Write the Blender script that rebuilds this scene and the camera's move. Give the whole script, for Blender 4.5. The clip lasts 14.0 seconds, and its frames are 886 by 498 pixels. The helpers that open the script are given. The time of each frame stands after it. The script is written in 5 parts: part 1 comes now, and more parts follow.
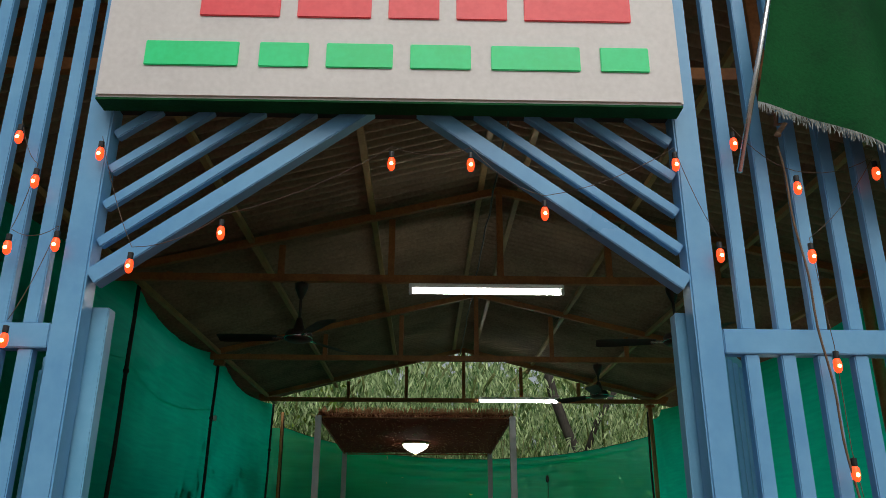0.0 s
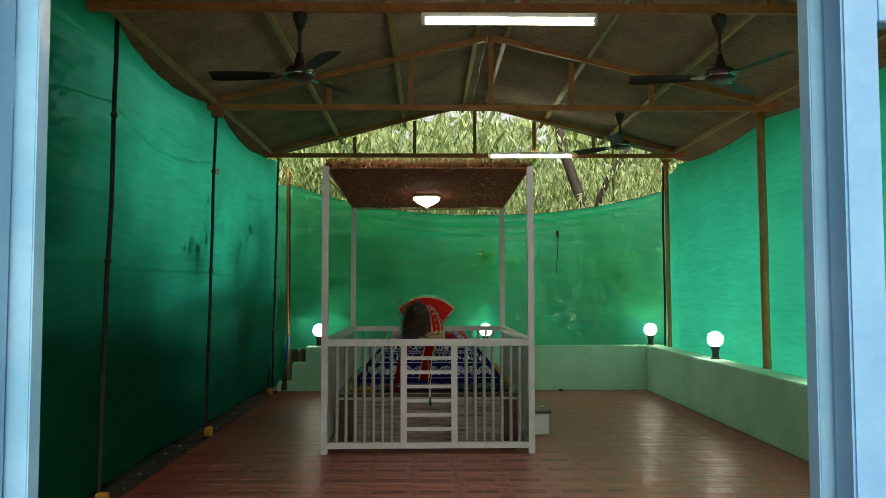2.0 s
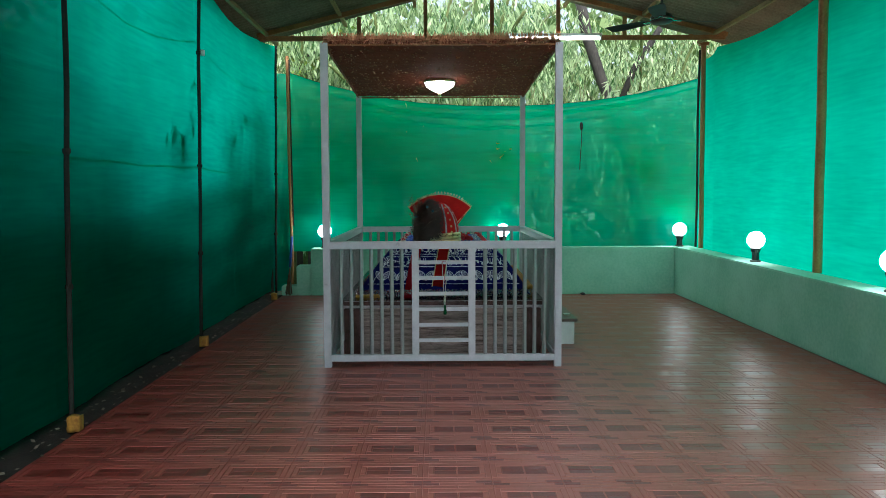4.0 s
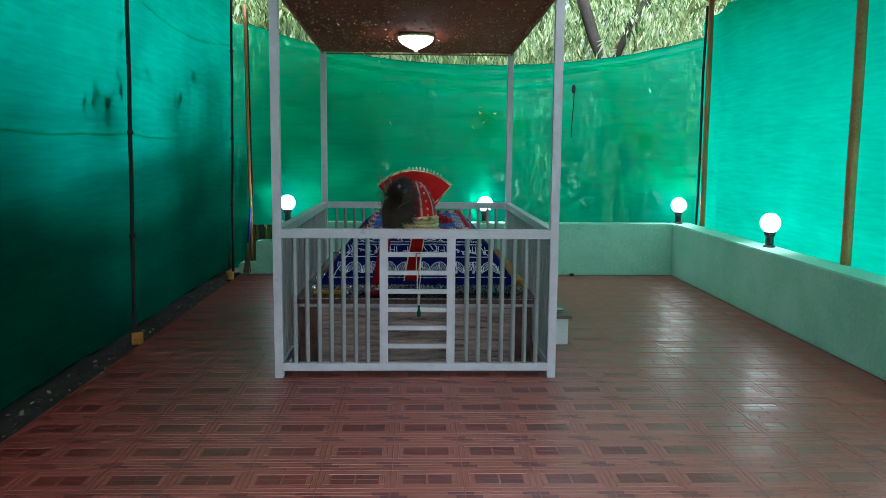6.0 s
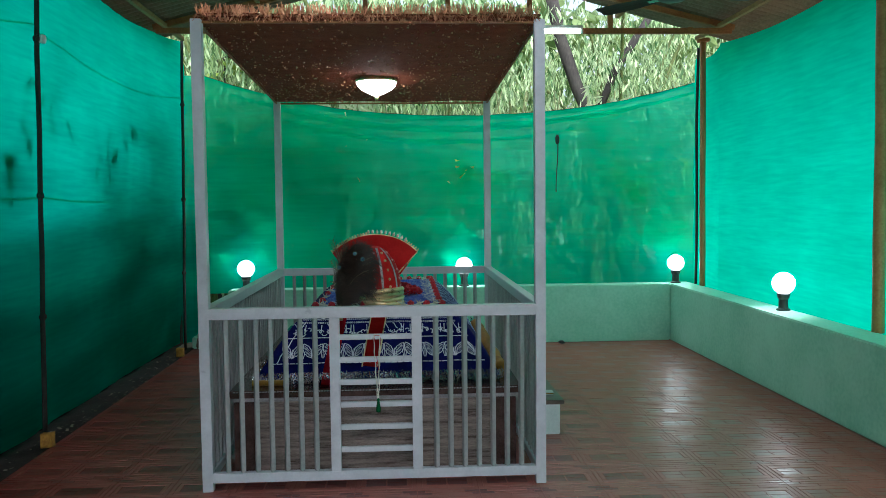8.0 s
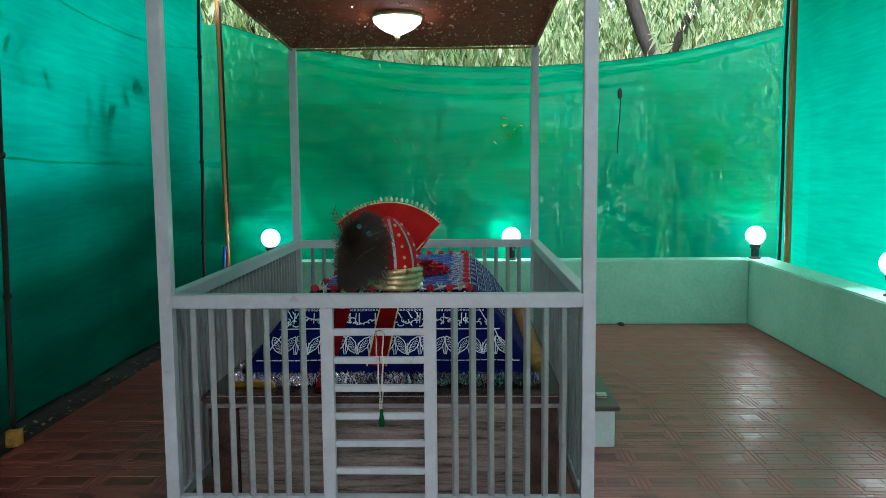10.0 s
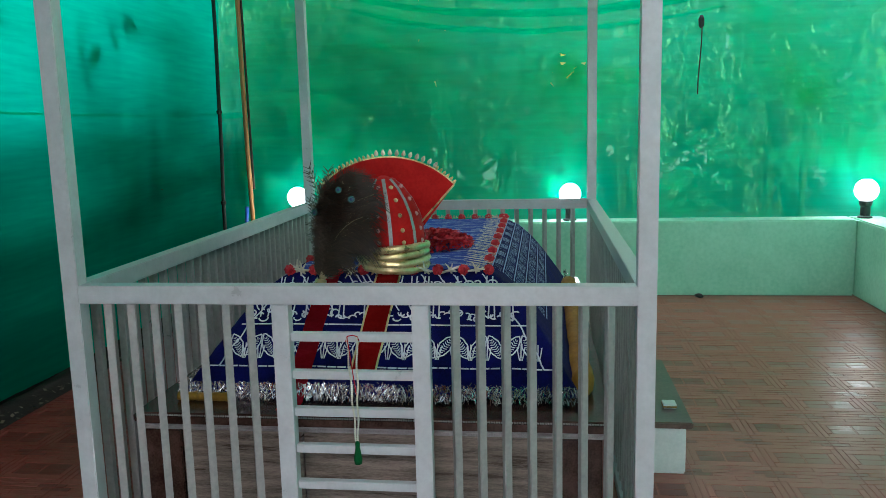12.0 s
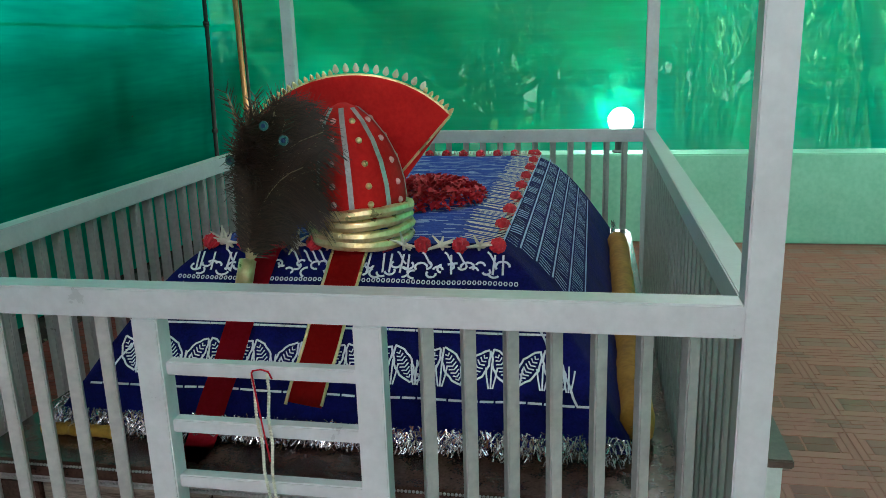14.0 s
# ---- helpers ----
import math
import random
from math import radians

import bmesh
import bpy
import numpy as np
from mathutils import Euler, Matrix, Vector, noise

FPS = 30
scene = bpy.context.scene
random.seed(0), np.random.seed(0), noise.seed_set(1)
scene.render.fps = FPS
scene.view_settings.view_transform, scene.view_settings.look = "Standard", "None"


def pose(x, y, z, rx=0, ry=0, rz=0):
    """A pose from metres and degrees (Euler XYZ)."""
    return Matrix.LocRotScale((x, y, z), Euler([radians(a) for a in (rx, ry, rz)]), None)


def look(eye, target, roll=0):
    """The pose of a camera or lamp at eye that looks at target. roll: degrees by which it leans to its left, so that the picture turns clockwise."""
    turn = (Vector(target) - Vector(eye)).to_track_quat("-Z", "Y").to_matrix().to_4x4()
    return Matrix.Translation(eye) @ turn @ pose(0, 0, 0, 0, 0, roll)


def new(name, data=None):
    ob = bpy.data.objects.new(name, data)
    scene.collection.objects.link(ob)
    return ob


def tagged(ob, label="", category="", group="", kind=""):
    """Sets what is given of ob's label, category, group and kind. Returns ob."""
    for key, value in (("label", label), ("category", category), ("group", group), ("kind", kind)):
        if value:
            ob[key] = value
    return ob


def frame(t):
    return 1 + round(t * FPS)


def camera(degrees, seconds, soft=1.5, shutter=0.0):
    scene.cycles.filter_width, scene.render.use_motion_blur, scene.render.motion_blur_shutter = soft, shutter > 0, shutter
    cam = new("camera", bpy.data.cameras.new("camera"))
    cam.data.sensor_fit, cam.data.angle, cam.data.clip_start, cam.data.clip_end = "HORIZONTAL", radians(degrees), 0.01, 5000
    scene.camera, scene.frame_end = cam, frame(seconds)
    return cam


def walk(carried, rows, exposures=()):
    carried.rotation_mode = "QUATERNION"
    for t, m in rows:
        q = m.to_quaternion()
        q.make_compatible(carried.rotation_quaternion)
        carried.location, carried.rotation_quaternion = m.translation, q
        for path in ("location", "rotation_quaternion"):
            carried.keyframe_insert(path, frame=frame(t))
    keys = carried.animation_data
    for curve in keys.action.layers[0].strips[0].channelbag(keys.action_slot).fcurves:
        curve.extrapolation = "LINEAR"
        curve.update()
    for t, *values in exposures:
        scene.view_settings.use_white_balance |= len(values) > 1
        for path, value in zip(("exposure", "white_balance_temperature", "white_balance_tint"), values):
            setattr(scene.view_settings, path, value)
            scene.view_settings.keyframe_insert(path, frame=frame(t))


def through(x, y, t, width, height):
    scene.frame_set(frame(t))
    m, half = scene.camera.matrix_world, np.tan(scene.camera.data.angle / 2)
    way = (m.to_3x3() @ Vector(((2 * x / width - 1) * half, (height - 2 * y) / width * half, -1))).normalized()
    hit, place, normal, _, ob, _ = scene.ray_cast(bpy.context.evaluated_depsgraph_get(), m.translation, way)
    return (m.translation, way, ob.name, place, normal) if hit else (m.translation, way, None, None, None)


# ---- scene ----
cam = camera(58.5, 14.0, soft=0.8)
PATH = [
    (0, (0.073, -0.645, 1.595), (0.116, 1.235, 2.274), 0.2),
    (0.5, (0.039, -0.53, 1.584), (0.127, 1.391, 2.134), 0.3),
    (1, (-0.011, -0.409, 1.56), (0.099, 1.542, 1.987), -0.4),
    (1.5, (-0.014, -0.261, 1.522), (0.096, 1.716, 1.804), -0.3),
    (2, (-0.016, -0.087, 1.519), (0.023, 1.91, 1.627), -0.1),
    (2.5, (-0.005, 0.097, 1.52), (0.012, 2.097, 1.504), -0.1),
    (3, (-0.044, 0.295, 1.492), (-0.044, 2.294, 1.445), -0.2),
    (3.2, (-0.05, 0.383, 1.483), (-0.057, 2.38, 1.383), -0.5),
    (5.3, (-0.032, 1.554, 1.527), (0.042, 3.545, 1.36), 0.6),
    (5.5, (-0.035, 1.675, 1.548), (0.051, 3.665, 1.367), 0.5),
    (6, (-0.011, 1.885, 1.633), (0.056, 3.868, 1.383), 0.5),
    (6.5, (-0.014, 2.158, 1.649), (0.062, 4.149, 1.484), -0.2),
    (7, (0.012, 2.383, 1.645), (0.122, 4.373, 1.478), -1.0),
    (7.5, (0.097, 2.621, 1.665), (0.177, 4.618, 1.585), -0.9),
    (7.7, (0.127, 2.708, 1.662), (0.228, 4.704, 1.571), -0.6),
    (9.8, (0.376, 3.741, 1.647), (0.36, 5.732, 1.463), -0.8),
    (10, (0.405, 3.843, 1.634), (0.347, 5.833, 1.437), -0.5),
    (10.5, (0.475, 4.095, 1.63), (0.358, 6.078, 1.399), -1.3),
    (11, (0.561, 4.374, 1.617), (0.37, 6.353, 1.4), -0.5),
    (11.5, (0.607, 4.653, 1.594), (0.394, 6.62, 1.305), -0.7),
    (12, (0.638, 4.916, 1.597), (0.388, 6.875, 1.283), -1.4),
    (12.5, (0.699, 5.186, 1.596), (0.378, 7.126, 1.233), -1.6),
    (13, (0.703, 5.464, 1.572), (0.367, 7.396, 1.182), -0.8),
    (13.5, (0.672, 5.739, 1.552), (0.37, 7.662, 1.094), -0.5),
    (14, (0.662, 6.015, 1.539), (0.3, 7.916, 1.036), -1.8),
]
EXPOSURES = [(0.0, -0.68, 6500, 7), (0.5, 0.38, 7300, 7), (1.0, 0.52, 9200, 12), (1.5, 0.70, 8900, 12), (2.0, 0.70, 7600, 11), (2.5, 1.05, 6000, 8), (3.0, 0.98, 5800, 7), (6.0, 1.25, 5500, 11), (7.5, 1.22, 5550, 10), (11.0, 1.44, 5750, 11), (14.0, 1.85, 6000, 11)]
walk(cam, [(t, look(eye, target, roll)) for t, eye, target, roll in PATH], EXPOSURES)

# ---- world and light ----
world = bpy.data.worlds.new("overcast_sky")
scene.world = world
world.use_nodes = True
wn = world.node_tree
sky = wn.nodes.new("ShaderNodeTexSky")
sky.sky_type, sky.sun_disc = "NISHITA", False
sky.sun_elevation, sky.sun_rotation, sky.dust_density, sky.ozone_density = radians(50), radians(170), 4.0, 1.0
grey = wn.nodes.new("ShaderNodeHueSaturation")
grey.inputs["Saturation"].default_value = 0.4
wn.links.new(sky.outputs[0], grey.inputs["Color"])
wn.links.new(grey.outputs[0], wn.nodes["Background"].inputs[0])
wn.nodes["Background"].inputs[1].default_value = 0.15
sun_data = bpy.data.lights.new("sun", "SUN")
sun_data.energy, sun_data.angle, sun_data.color = 1.6, radians(50), (1.0, 0.96, 0.88)
sun = new("sun", sun_data)
sun.matrix_basis = look((10 * math.sin(radians(170)), 10 * math.cos(radians(170)), 11.9), (0, 0, 0))


# ---- material helpers ----
def shader(name):
    m = bpy.data.materials.new(name)
    m.use_nodes = True
    return m, m.node_tree.nodes, m.node_tree.links, m.node_tree.nodes["Principled BSDF"]


def surface(name, a, b, rough=0.5, metal=0.0, scale=6.0, fine=60.0, bump=0.1, stretch=(1, 1, 1), spread=0.12, rand=0.0, fine_mix=0.35, coat=0.0):
    """Two colours mixed by broad stains and fine grain, with relief and uneven gloss."""
    m, n, l, p = shader(name)
    co = n.new("ShaderNodeTexCoord")
    mp = n.new("ShaderNodeMapping")
    mp.inputs["Scale"].default_value = stretch
    geo = n.new("ShaderNodeNewGeometry")
    l.new(geo.outputs["Position"], mp.inputs[0])
    broad = n.new("ShaderNodeTexNoise")
    broad.inputs["Scale"].default_value, broad.inputs["Detail"].default_value, broad.inputs["Roughness"].default_value = scale, 5, 0.6
    grain = n.new("ShaderNodeTexNoise")
    grain.inputs["Scale"].default_value, grain.inputs["Detail"].default_value = fine, 3
    for t in (broad, grain):
        l.new(mp.outputs[0], t.inputs["Vector"])
    mix = n.new("ShaderNodeMix")
    mix.inputs[0].default_value = fine_mix
    l.new(broad.outputs[0], mix.inputs[2]), l.new(grain.outputs[0], mix.inputs[3])
    ramp = n.new("ShaderNodeValToRGB")
    ramp.color_ramp.elements[0].position, ramp.color_ramp.elements[1].position = 0.5 - spread, 0.5 + spread
    ramp.color_ramp.elements[0].color, ramp.color_ramp.elements[1].color = (*a, 1), (*b, 1)
    l.new(mix.outputs[0], ramp.inputs[0])
    col = ramp.outputs[0]
    if rand:
        oi = n.new("ShaderNodeObjectInfo")
        hs = n.new("ShaderNodeHueSaturation")
        ra = n.new("ShaderNodeMapRange")
        ra.inputs[3].default_value, ra.inputs[4].default_value = 1 - rand, 1 + rand
        l.new(oi.outputs["Random"], ra.inputs[0]), l.new(ra.outputs[0], hs.inputs["Value"]), l.new(col, hs.inputs["Color"])
        col = hs.outputs[0]
    l.new(col, p.inputs["Base Color"])
    rr = n.new("ShaderNodeMapRange")
    rr.inputs[3].default_value, rr.inputs[4].default_value = max(0.03, rough - 0.12), min(1, rough + 0.12)
    l.new(broad.outputs[0], rr.inputs[0]), l.new(rr.outputs[0], p.inputs["Roughness"])
    p.inputs["Metallic"].default_value = metal
    p.inputs["Coat Weight"].default_value = coat
    bp = n.new("ShaderNodeBump")
    bp.inputs["Strength"].default_value, bp.inputs["Distance"].default_value = bump, 0.01
    l.new(mix.outputs[0], bp.inputs["Height"]), l.new(bp.outputs[0], p.inputs["Normal"])
    return m


def glow(name, colour, strength):
    m, n, l, p = shader(name)
    p.inputs["Base Color"].default_value = (*colour, 1)
    p.inputs["Emission Color"].default_value = (*colour, 1)
    p.inputs["Emission Strength"].default_value = strength
    p.inputs["Roughness"].default_value = 0.3
    return m


def leafy(name, a, b, through=0.35, rough=0.45):
    m, n, l, p = shader(name)
    geo = n.new("ShaderNodeNewGeometry")
    ramp = n.new("ShaderNodeValToRGB")
    ramp.color_ramp.elements[0].color, ramp.color_ramp.elements[1].color = (*a, 1), (*b, 1)
    l.new(geo.outputs["Random Per Island"], ramp.inputs[0])
    l.new(ramp.outputs[0], p.inputs["Base Color"])
    p.inputs["Roughness"].default_value = rough
    tr = n.new("ShaderNodeBsdfTranslucent")
    l.new(ramp.outputs[0], tr.inputs[0])
    mx = n.new("ShaderNodeMixShader")
    mx.inputs[0].default_value = through
    l.new(p.outputs[0], mx.inputs[1]), l.new(tr.outputs[0], mx.inputs[2])
    l.new(mx.outputs[0], n["Material Output"].inputs[0])
    return m


def net_material(name, colour, through, open_part):
    """Woven green shade cloth: lets light through, thin weave lines, faint horizontal seams."""
    m, n, l, p = shader(name)
    geo = n.new("ShaderNodeNewGeometry")
    mp = n.new("ShaderNodeMapping")
    mp.inputs["Scale"].default_value = (1.2, 1.2, 14)
    l.new(geo.outputs["Position"], mp.inputs[0])
    streak = n.new("ShaderNodeTexNoise")
    streak.inputs["Scale"].default_value, streak.inputs["Detail"].default_value = 2.0, 6
    l.new(mp.outputs[0], streak.inputs["Vector"])
    patch = n.new("ShaderNodeTexNoise")
    patch.inputs["Scale"].default_value, patch.inputs["Detail"].default_value = 1.3, 4
    l.new(geo.outputs["Position"], patch.inputs["Vector"])
    add = n.new("ShaderNodeMix")
    add.inputs[0].default_value = 0.5
    l.new(streak.outputs[0], add.inputs[2]), l.new(patch.outputs[0], add.inputs[3])
    ramp = n.new("ShaderNodeValToRGB")
    ramp.color_ramp.elements[0].position, ramp.color_ramp.elements[1].position = 0.36, 0.66
    ramp.color_ramp.elements[0].color = (*[c * 0.84 for c in colour], 1)
    ramp.color_ramp.elements[1].color = (*[min(1, c * 1.12) for c in colour], 1)
    l.new(add.outputs[0], ramp.inputs[0])
    l.new(ramp.outputs[0], p.inputs["Base Color"])
    p.inputs["Roughness"].default_value = 0.6
    tr = n.new("ShaderNodeBsdfTranslucent")
    l.new(ramp.outputs[0], tr.inputs[0])
    bp = n.new("ShaderNodeBump")
    bp.inputs["Strength"].default_value, bp.inputs["Distance"].default_value = 0.14, 0.02
    l.new(streak.outputs[0], bp.inputs["Height"])
    l.new(bp.outputs[0], p.inputs["Normal"]), l.new(bp.outputs[0], tr.inputs["Normal"])
    mx = n.new("ShaderNodeMixShader")
    mx.inputs[0].default_value = through
    l.new(p.outputs[0], mx.inputs[1]), l.new(tr.outputs[0], mx.inputs[2])
    op = n.new("ShaderNodeBsdfTransparent")
    op.inputs[0].default_value = (0.42, 1.0, 0.82, 1)
    mo = n.new("ShaderNodeMixShader")
    mo.inputs[0].default_value = open_part
    l.new(mx.outputs[0], mo.inputs[1]), l.new(op.outputs[0], mo.inputs[2])
    l.new(mo.outputs[0], n["Material Output"].inputs[0])
    return m


# ---- materials ----
GREY_PAINT = surface("silver_grey_enamel", (0.50, 0.51, 0.54), (0.63, 0.64, 0.67), 0.32, 0.08, 11, 70, 0.08, spread=0.2, fine_mix=0.3)
# balusters: a darker grey than the rails
BALUSTER_GREY = surface("darker_baluster_grey", (0.33, 0.335, 0.33), (0.42, 0.42, 0.41), 0.33, 0.25, 9, 60, 0.04, fine_mix=0.5)
BLUE_PAINT = surface("sky_blue_enamel", (0.105, 0.31, 0.56), (0.15, 0.385, 0.63), 0.32, 0.0, 4, 40, 0.06, fine_mix=0.2)
PALE_BLUE = surface("pale_blue_enamel", (0.14, 0.39, 0.60), (0.20, 0.47, 0.68), 0.34, 0.0, 4, 40, 0.08, fine_mix=0.2)
RUST_STEEL = surface("rust_red_primer", (0.22, 0.075, 0.018), (0.38, 0.15, 0.04), 0.6, 0.0, 5, 60, 0.15)
PURLIN_STEEL = surface("ochre_primer", (0.22, 0.13, 0.04), (0.36, 0.23, 0.08), 0.6, 0.0, 5, 60, 0.15)
ROOF_SHEET = surface("fibre_cement_sheet", (0.15, 0.105, 0.062), (0.28, 0.205, 0.13), 0.8, 0.0, 1.4, 40, 0.1)
PARAPET = surface("mint_green_wall_paint", (0.27, 0.64, 0.45), (0.41, 0.77, 0.58), 0.7, 0.0, 1.6, 30, 0.3)
TILE_LIGHT = surface("terracotta_tile_frame", (0.20, 0.034, 0.024), (0.275, 0.058, 0.042), 0.42, 0.0, 3, 70, 0.12, rand=0.08)
TILE_DARK = surface("terracotta_tile_brick", (0.105, 0.012, 0.009), (0.175, 0.028, 0.021), 0.36, 0.0, 2.2, 70, 0.12, rand=0.12)
TILE_MID = surface("terracotta_tile_ground", (0.18, 0.029, 0.020), (0.25, 0.050, 0.036), 0.44, 0.0, 3, 70, 0.12, rand=0.1)
GROUT = surface("tile_grout", (0.17, 0.030, 0.022), (0.24, 0.052, 0.038), 0.6, 0.0, 5, 80, 0.2)
DIRT = surface("dark_earth", (0.010, 0.008, 0.006), (0.034, 0.027, 0.020), 0.95, 0.0, 8, 60, 0.8)
GROUND = surface("packed_ground", (0.17, 0.14, 0.10), (0.30, 0.255, 0.19), 0.95, 0.0, 1.5, 30, 0.6)
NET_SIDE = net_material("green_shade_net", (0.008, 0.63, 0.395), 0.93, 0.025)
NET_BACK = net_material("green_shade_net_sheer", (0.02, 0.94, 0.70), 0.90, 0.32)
POLE_DARK = surface("dark_pole", (0.010, 0.014, 0.010), (0.028, 0.030, 0.022), 0.85, 0.0, 6, 50, 0.2)
POLE_WOOD = surface("bamboo_pole_skin", (0.30, 0.12, 0.03), (0.48, 0.23, 0.07), 0.5, 0.0, 3, 40, 0.2, (4, 4, 0.6))
POLE_OCHRE = surface("ochre_painted_post", (0.27, 0.15, 0.04), (0.42, 0.26, 0.09), 0.55, 0.0, 5, 50, 0.15)
BLACK = surface("black_plastic", (0.008, 0.008, 0.008), (0.02, 0.02, 0.02), 0.4, 0.0, 8, 60, 0.1)
FAN_BODY = surface("dark_brown_fan_enamel", (0.018, 0.011, 0.008), (0.035, 0.022, 0.016), 0.5, 0.0, 8, 60, 0.05)
CHROME = surface("worn_chrome", (0.5, 0.5, 0.5), (0.7, 0.7, 0.7), 0.2, 1.0, 8, 60, 0.05)
GLOBE = glow("lit_opal_globe", (1.0, 0.98, 0.93), 13.0)
TUBE = glow("lit_fluorescent_tube", (1.0, 0.985, 0.95), 45.0)
BOWL = glow("lit_glass_bowl", (1.0, 0.93, 0.78), 7.0)
BULB = glow("lit_red_bulb", (1.0, 0.06, 0.012), 3.0)
FILAMENT = glow("hot_filament", (1.0, 0.55, 0.18), 14.0)
WHITE = surface("white_plastic", (0.62, 0.62, 0.6), (0.75, 0.75, 0.73), 0.45, 0.0, 5, 60, 0.05)
SIGN_FACE = surface("sign_panel_face", (0.56, 0.54, 0.53), (0.66, 0.64, 0.63), 0.35, 0.0, 2, 60, 0.03)
SIGN_RED = surface("sign_red_letters", (0.75, 0.03, 0.05), (0.85, 0.06, 0.08), 0.35, 0.0, 5, 60, 0.02)
SIGN_GREEN = surface("sign_green_letters", (0.0, 0.66, 0.2), (0.01, 0.75, 0.26), 0.35, 0.0, 5, 60, 0.02)
CANOPY = surface("brown_woven_canopy", (0.22, 0.046, 0.022), (0.33, 0.085, 0.044), 0.8, 0.0, 14, 180, 0.7)
TINSEL_GOLD = surface("copper_tinsel", (0.42, 0.15, 0.07), (0.70, 0.33, 0.17), 0.4, 0.6, 10, 90, 0.1)
SILVER = surface("silver_tinsel", (0.40, 0.40, 0.43), (0.85, 0.85, 0.87), 0.2, 1.0, 10, 90, 0.1)
BRAID = surface("silver_braid", (0.32, 0.30, 0.30), (0.48, 0.46, 0.46), 0.5, 0.5, 20, 120, 0.3)
PINK = surface("pale_pink_stitch", (0.62, 0.22, 0.22), (0.80, 0.42, 0.40), 0.6, 0.0, 20, 120, 0.2)
GOLD = surface("gilded_band", (0.62, 0.46, 0.20), (0.84, 0.68, 0.38), 0.30, 0.6, 18, 90, 0.3)
VELVET = surface("royal_blue_velvet", (0.002, 0.003, 0.05), (0.006, 0.007, 0.115), 0.85, 0.0, 9, 160, 0.5)
VELVET_TOP = surface("woven_blue_brocade", (0.003, 0.014, 0.22), (0.055, 0.13, 0.52), 0.8, 0.0, 16, 60, 0.6, (1, 6, 1), 0.18, fine_mix=0.6)
STITCH = surface("white_embroidery", (0.55, 0.57, 0.66), (0.8, 0.82, 0.88), 0.7, 0.0, 10, 90, 0.2)
PALE_STITCH = surface("pale_blue_embroidery", (0.20, 0.29, 0.55), (0.36, 0.47, 0.72), 0.7, 0.0, 10, 90, 0.2)
RED_CLOTH = surface("red_satin", (0.42, 0.006, 0.006), (0.56, 0.014, 0.012), 0.7, 0.0, 7, 90, 0.25)
CRIMSON = surface("crimson_felt", (0.40, 0.005, 0.016), (0.52, 0.012, 0.03), 0.8, 0.0, 7, 90, 0.25)
YELLOW_CLOTH = surface("mustard_yellow_satin", (0.21, 0.11, 0.006), (0.36, 0.20, 0.02), 0.8, 0.0, 7, 60, 0.3)
ROSE = surface("red_rose_petal", (0.42, 0.004, 0.016), (0.62, 0.014, 0.035), 0.6, 0.0, 12, 60, 0.2)
CREAM = surface("cream_tuberose", (0.55, 0.52, 0.42), (0.78, 0.76, 0.66), 0.6, 0.0, 12, 60, 0.2)
PLUME = leafy("peacock_barbs", (0.014, 0.007, 0.0045), (0.068, 0.036, 0.022), 0.05, 0.6)
PLUME_GREEN = leafy("peacock_green_barbs", (0.01, 0.03, 0.02), (0.04, 0.10, 0.06), 0.1, 0.4)
QUILL = surface("feather_quill", (0.22, 0.17, 0.08), (0.4, 0.33, 0.18), 0.4, 0.0, 10, 60, 0.1)
EYE_BLUE = surface("feather_eye_blue", (0.005, 0.02, 0.08), (0.01, 0.05, 0.13), 0.3, 0.3, 20, 90, 0.1)
EYE_TEAL = surface("feather_eye_teal", (0.008, 0.08, 0.08), (0.02, 0.14, 0.12), 0.3, 0.3, 20, 90, 0.1)
MARBLE = surface("brown_streaked_stone", (0.09, 0.065, 0.052), (0.31, 0.245, 0.205), 0.3, 0.0, 3, 50, 0.1, (1.2, 1.2, 14), 0.1)
GRANITE = surface("dark_maroon_granite", (0.026, 0.012, 0.009), (0.09, 0.046, 0.036), 0.22, 0.0, 14, 140, 0.05)
TABLE_WHITE = surface("white_tile_bench_side", (0.55, 0.6, 0.58), (0.7, 0.74, 0.72), 0.4, 0.0, 4, 60, 0.1)
TABLE_TOP = surface("brown_bench_top", (0.07, 0.045, 0.035), (0.14, 0.095, 0.075), 0.35, 0.0, 5, 60, 0.1)
THREAD = surface("dull_silver_thread", (0.10, 0.12, 0.11), (0.26, 0.28, 0.27), 0.6, 0.2, 20, 90, 0.1)
ROPE = surface("jute_rope", (0.10, 0.062, 0.036), (0.19, 0.125, 0.075), 0.9, 0.0, 30, 150, 0.5)
WIRE = surface("brown_flex", (0.06, 0.035, 0.025), (0.12, 0.075, 0.05), 0.6, 0.0, 20, 120, 0.1)
FLAG = surface("dark_green_flag_cloth", (0.002, 0.045, 0.012), (0.005, 0.085, 0.022), 0.75, 0.0, 4, 120, 0.3)
BLUE_PLASTIC = surface("blue_broom_handle", (0.01, 0.06, 0.35), (0.02, 0.10, 0.5), 0.4, 0.0, 8, 60, 0.05)
STRAW = surface("broom_straw", (0.07, 0.05, 0.03), (0.16, 0.12, 0.07), 0.9, 0.0, 30, 150, 0.4)
YELLOW_STONE = surface("yellow_painted_stone", (0.30, 0.13, 0.015), (0.55, 0.29, 0.04), 0.8, 0.0, 16, 60, 0.4)
BAMBOO_LEAF = leafy("bamboo_leaf", (0.05, 0.16, 0.035), (0.80, 0.93, 0.52), 0.45)
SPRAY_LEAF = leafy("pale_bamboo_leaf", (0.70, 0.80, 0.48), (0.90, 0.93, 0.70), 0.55)
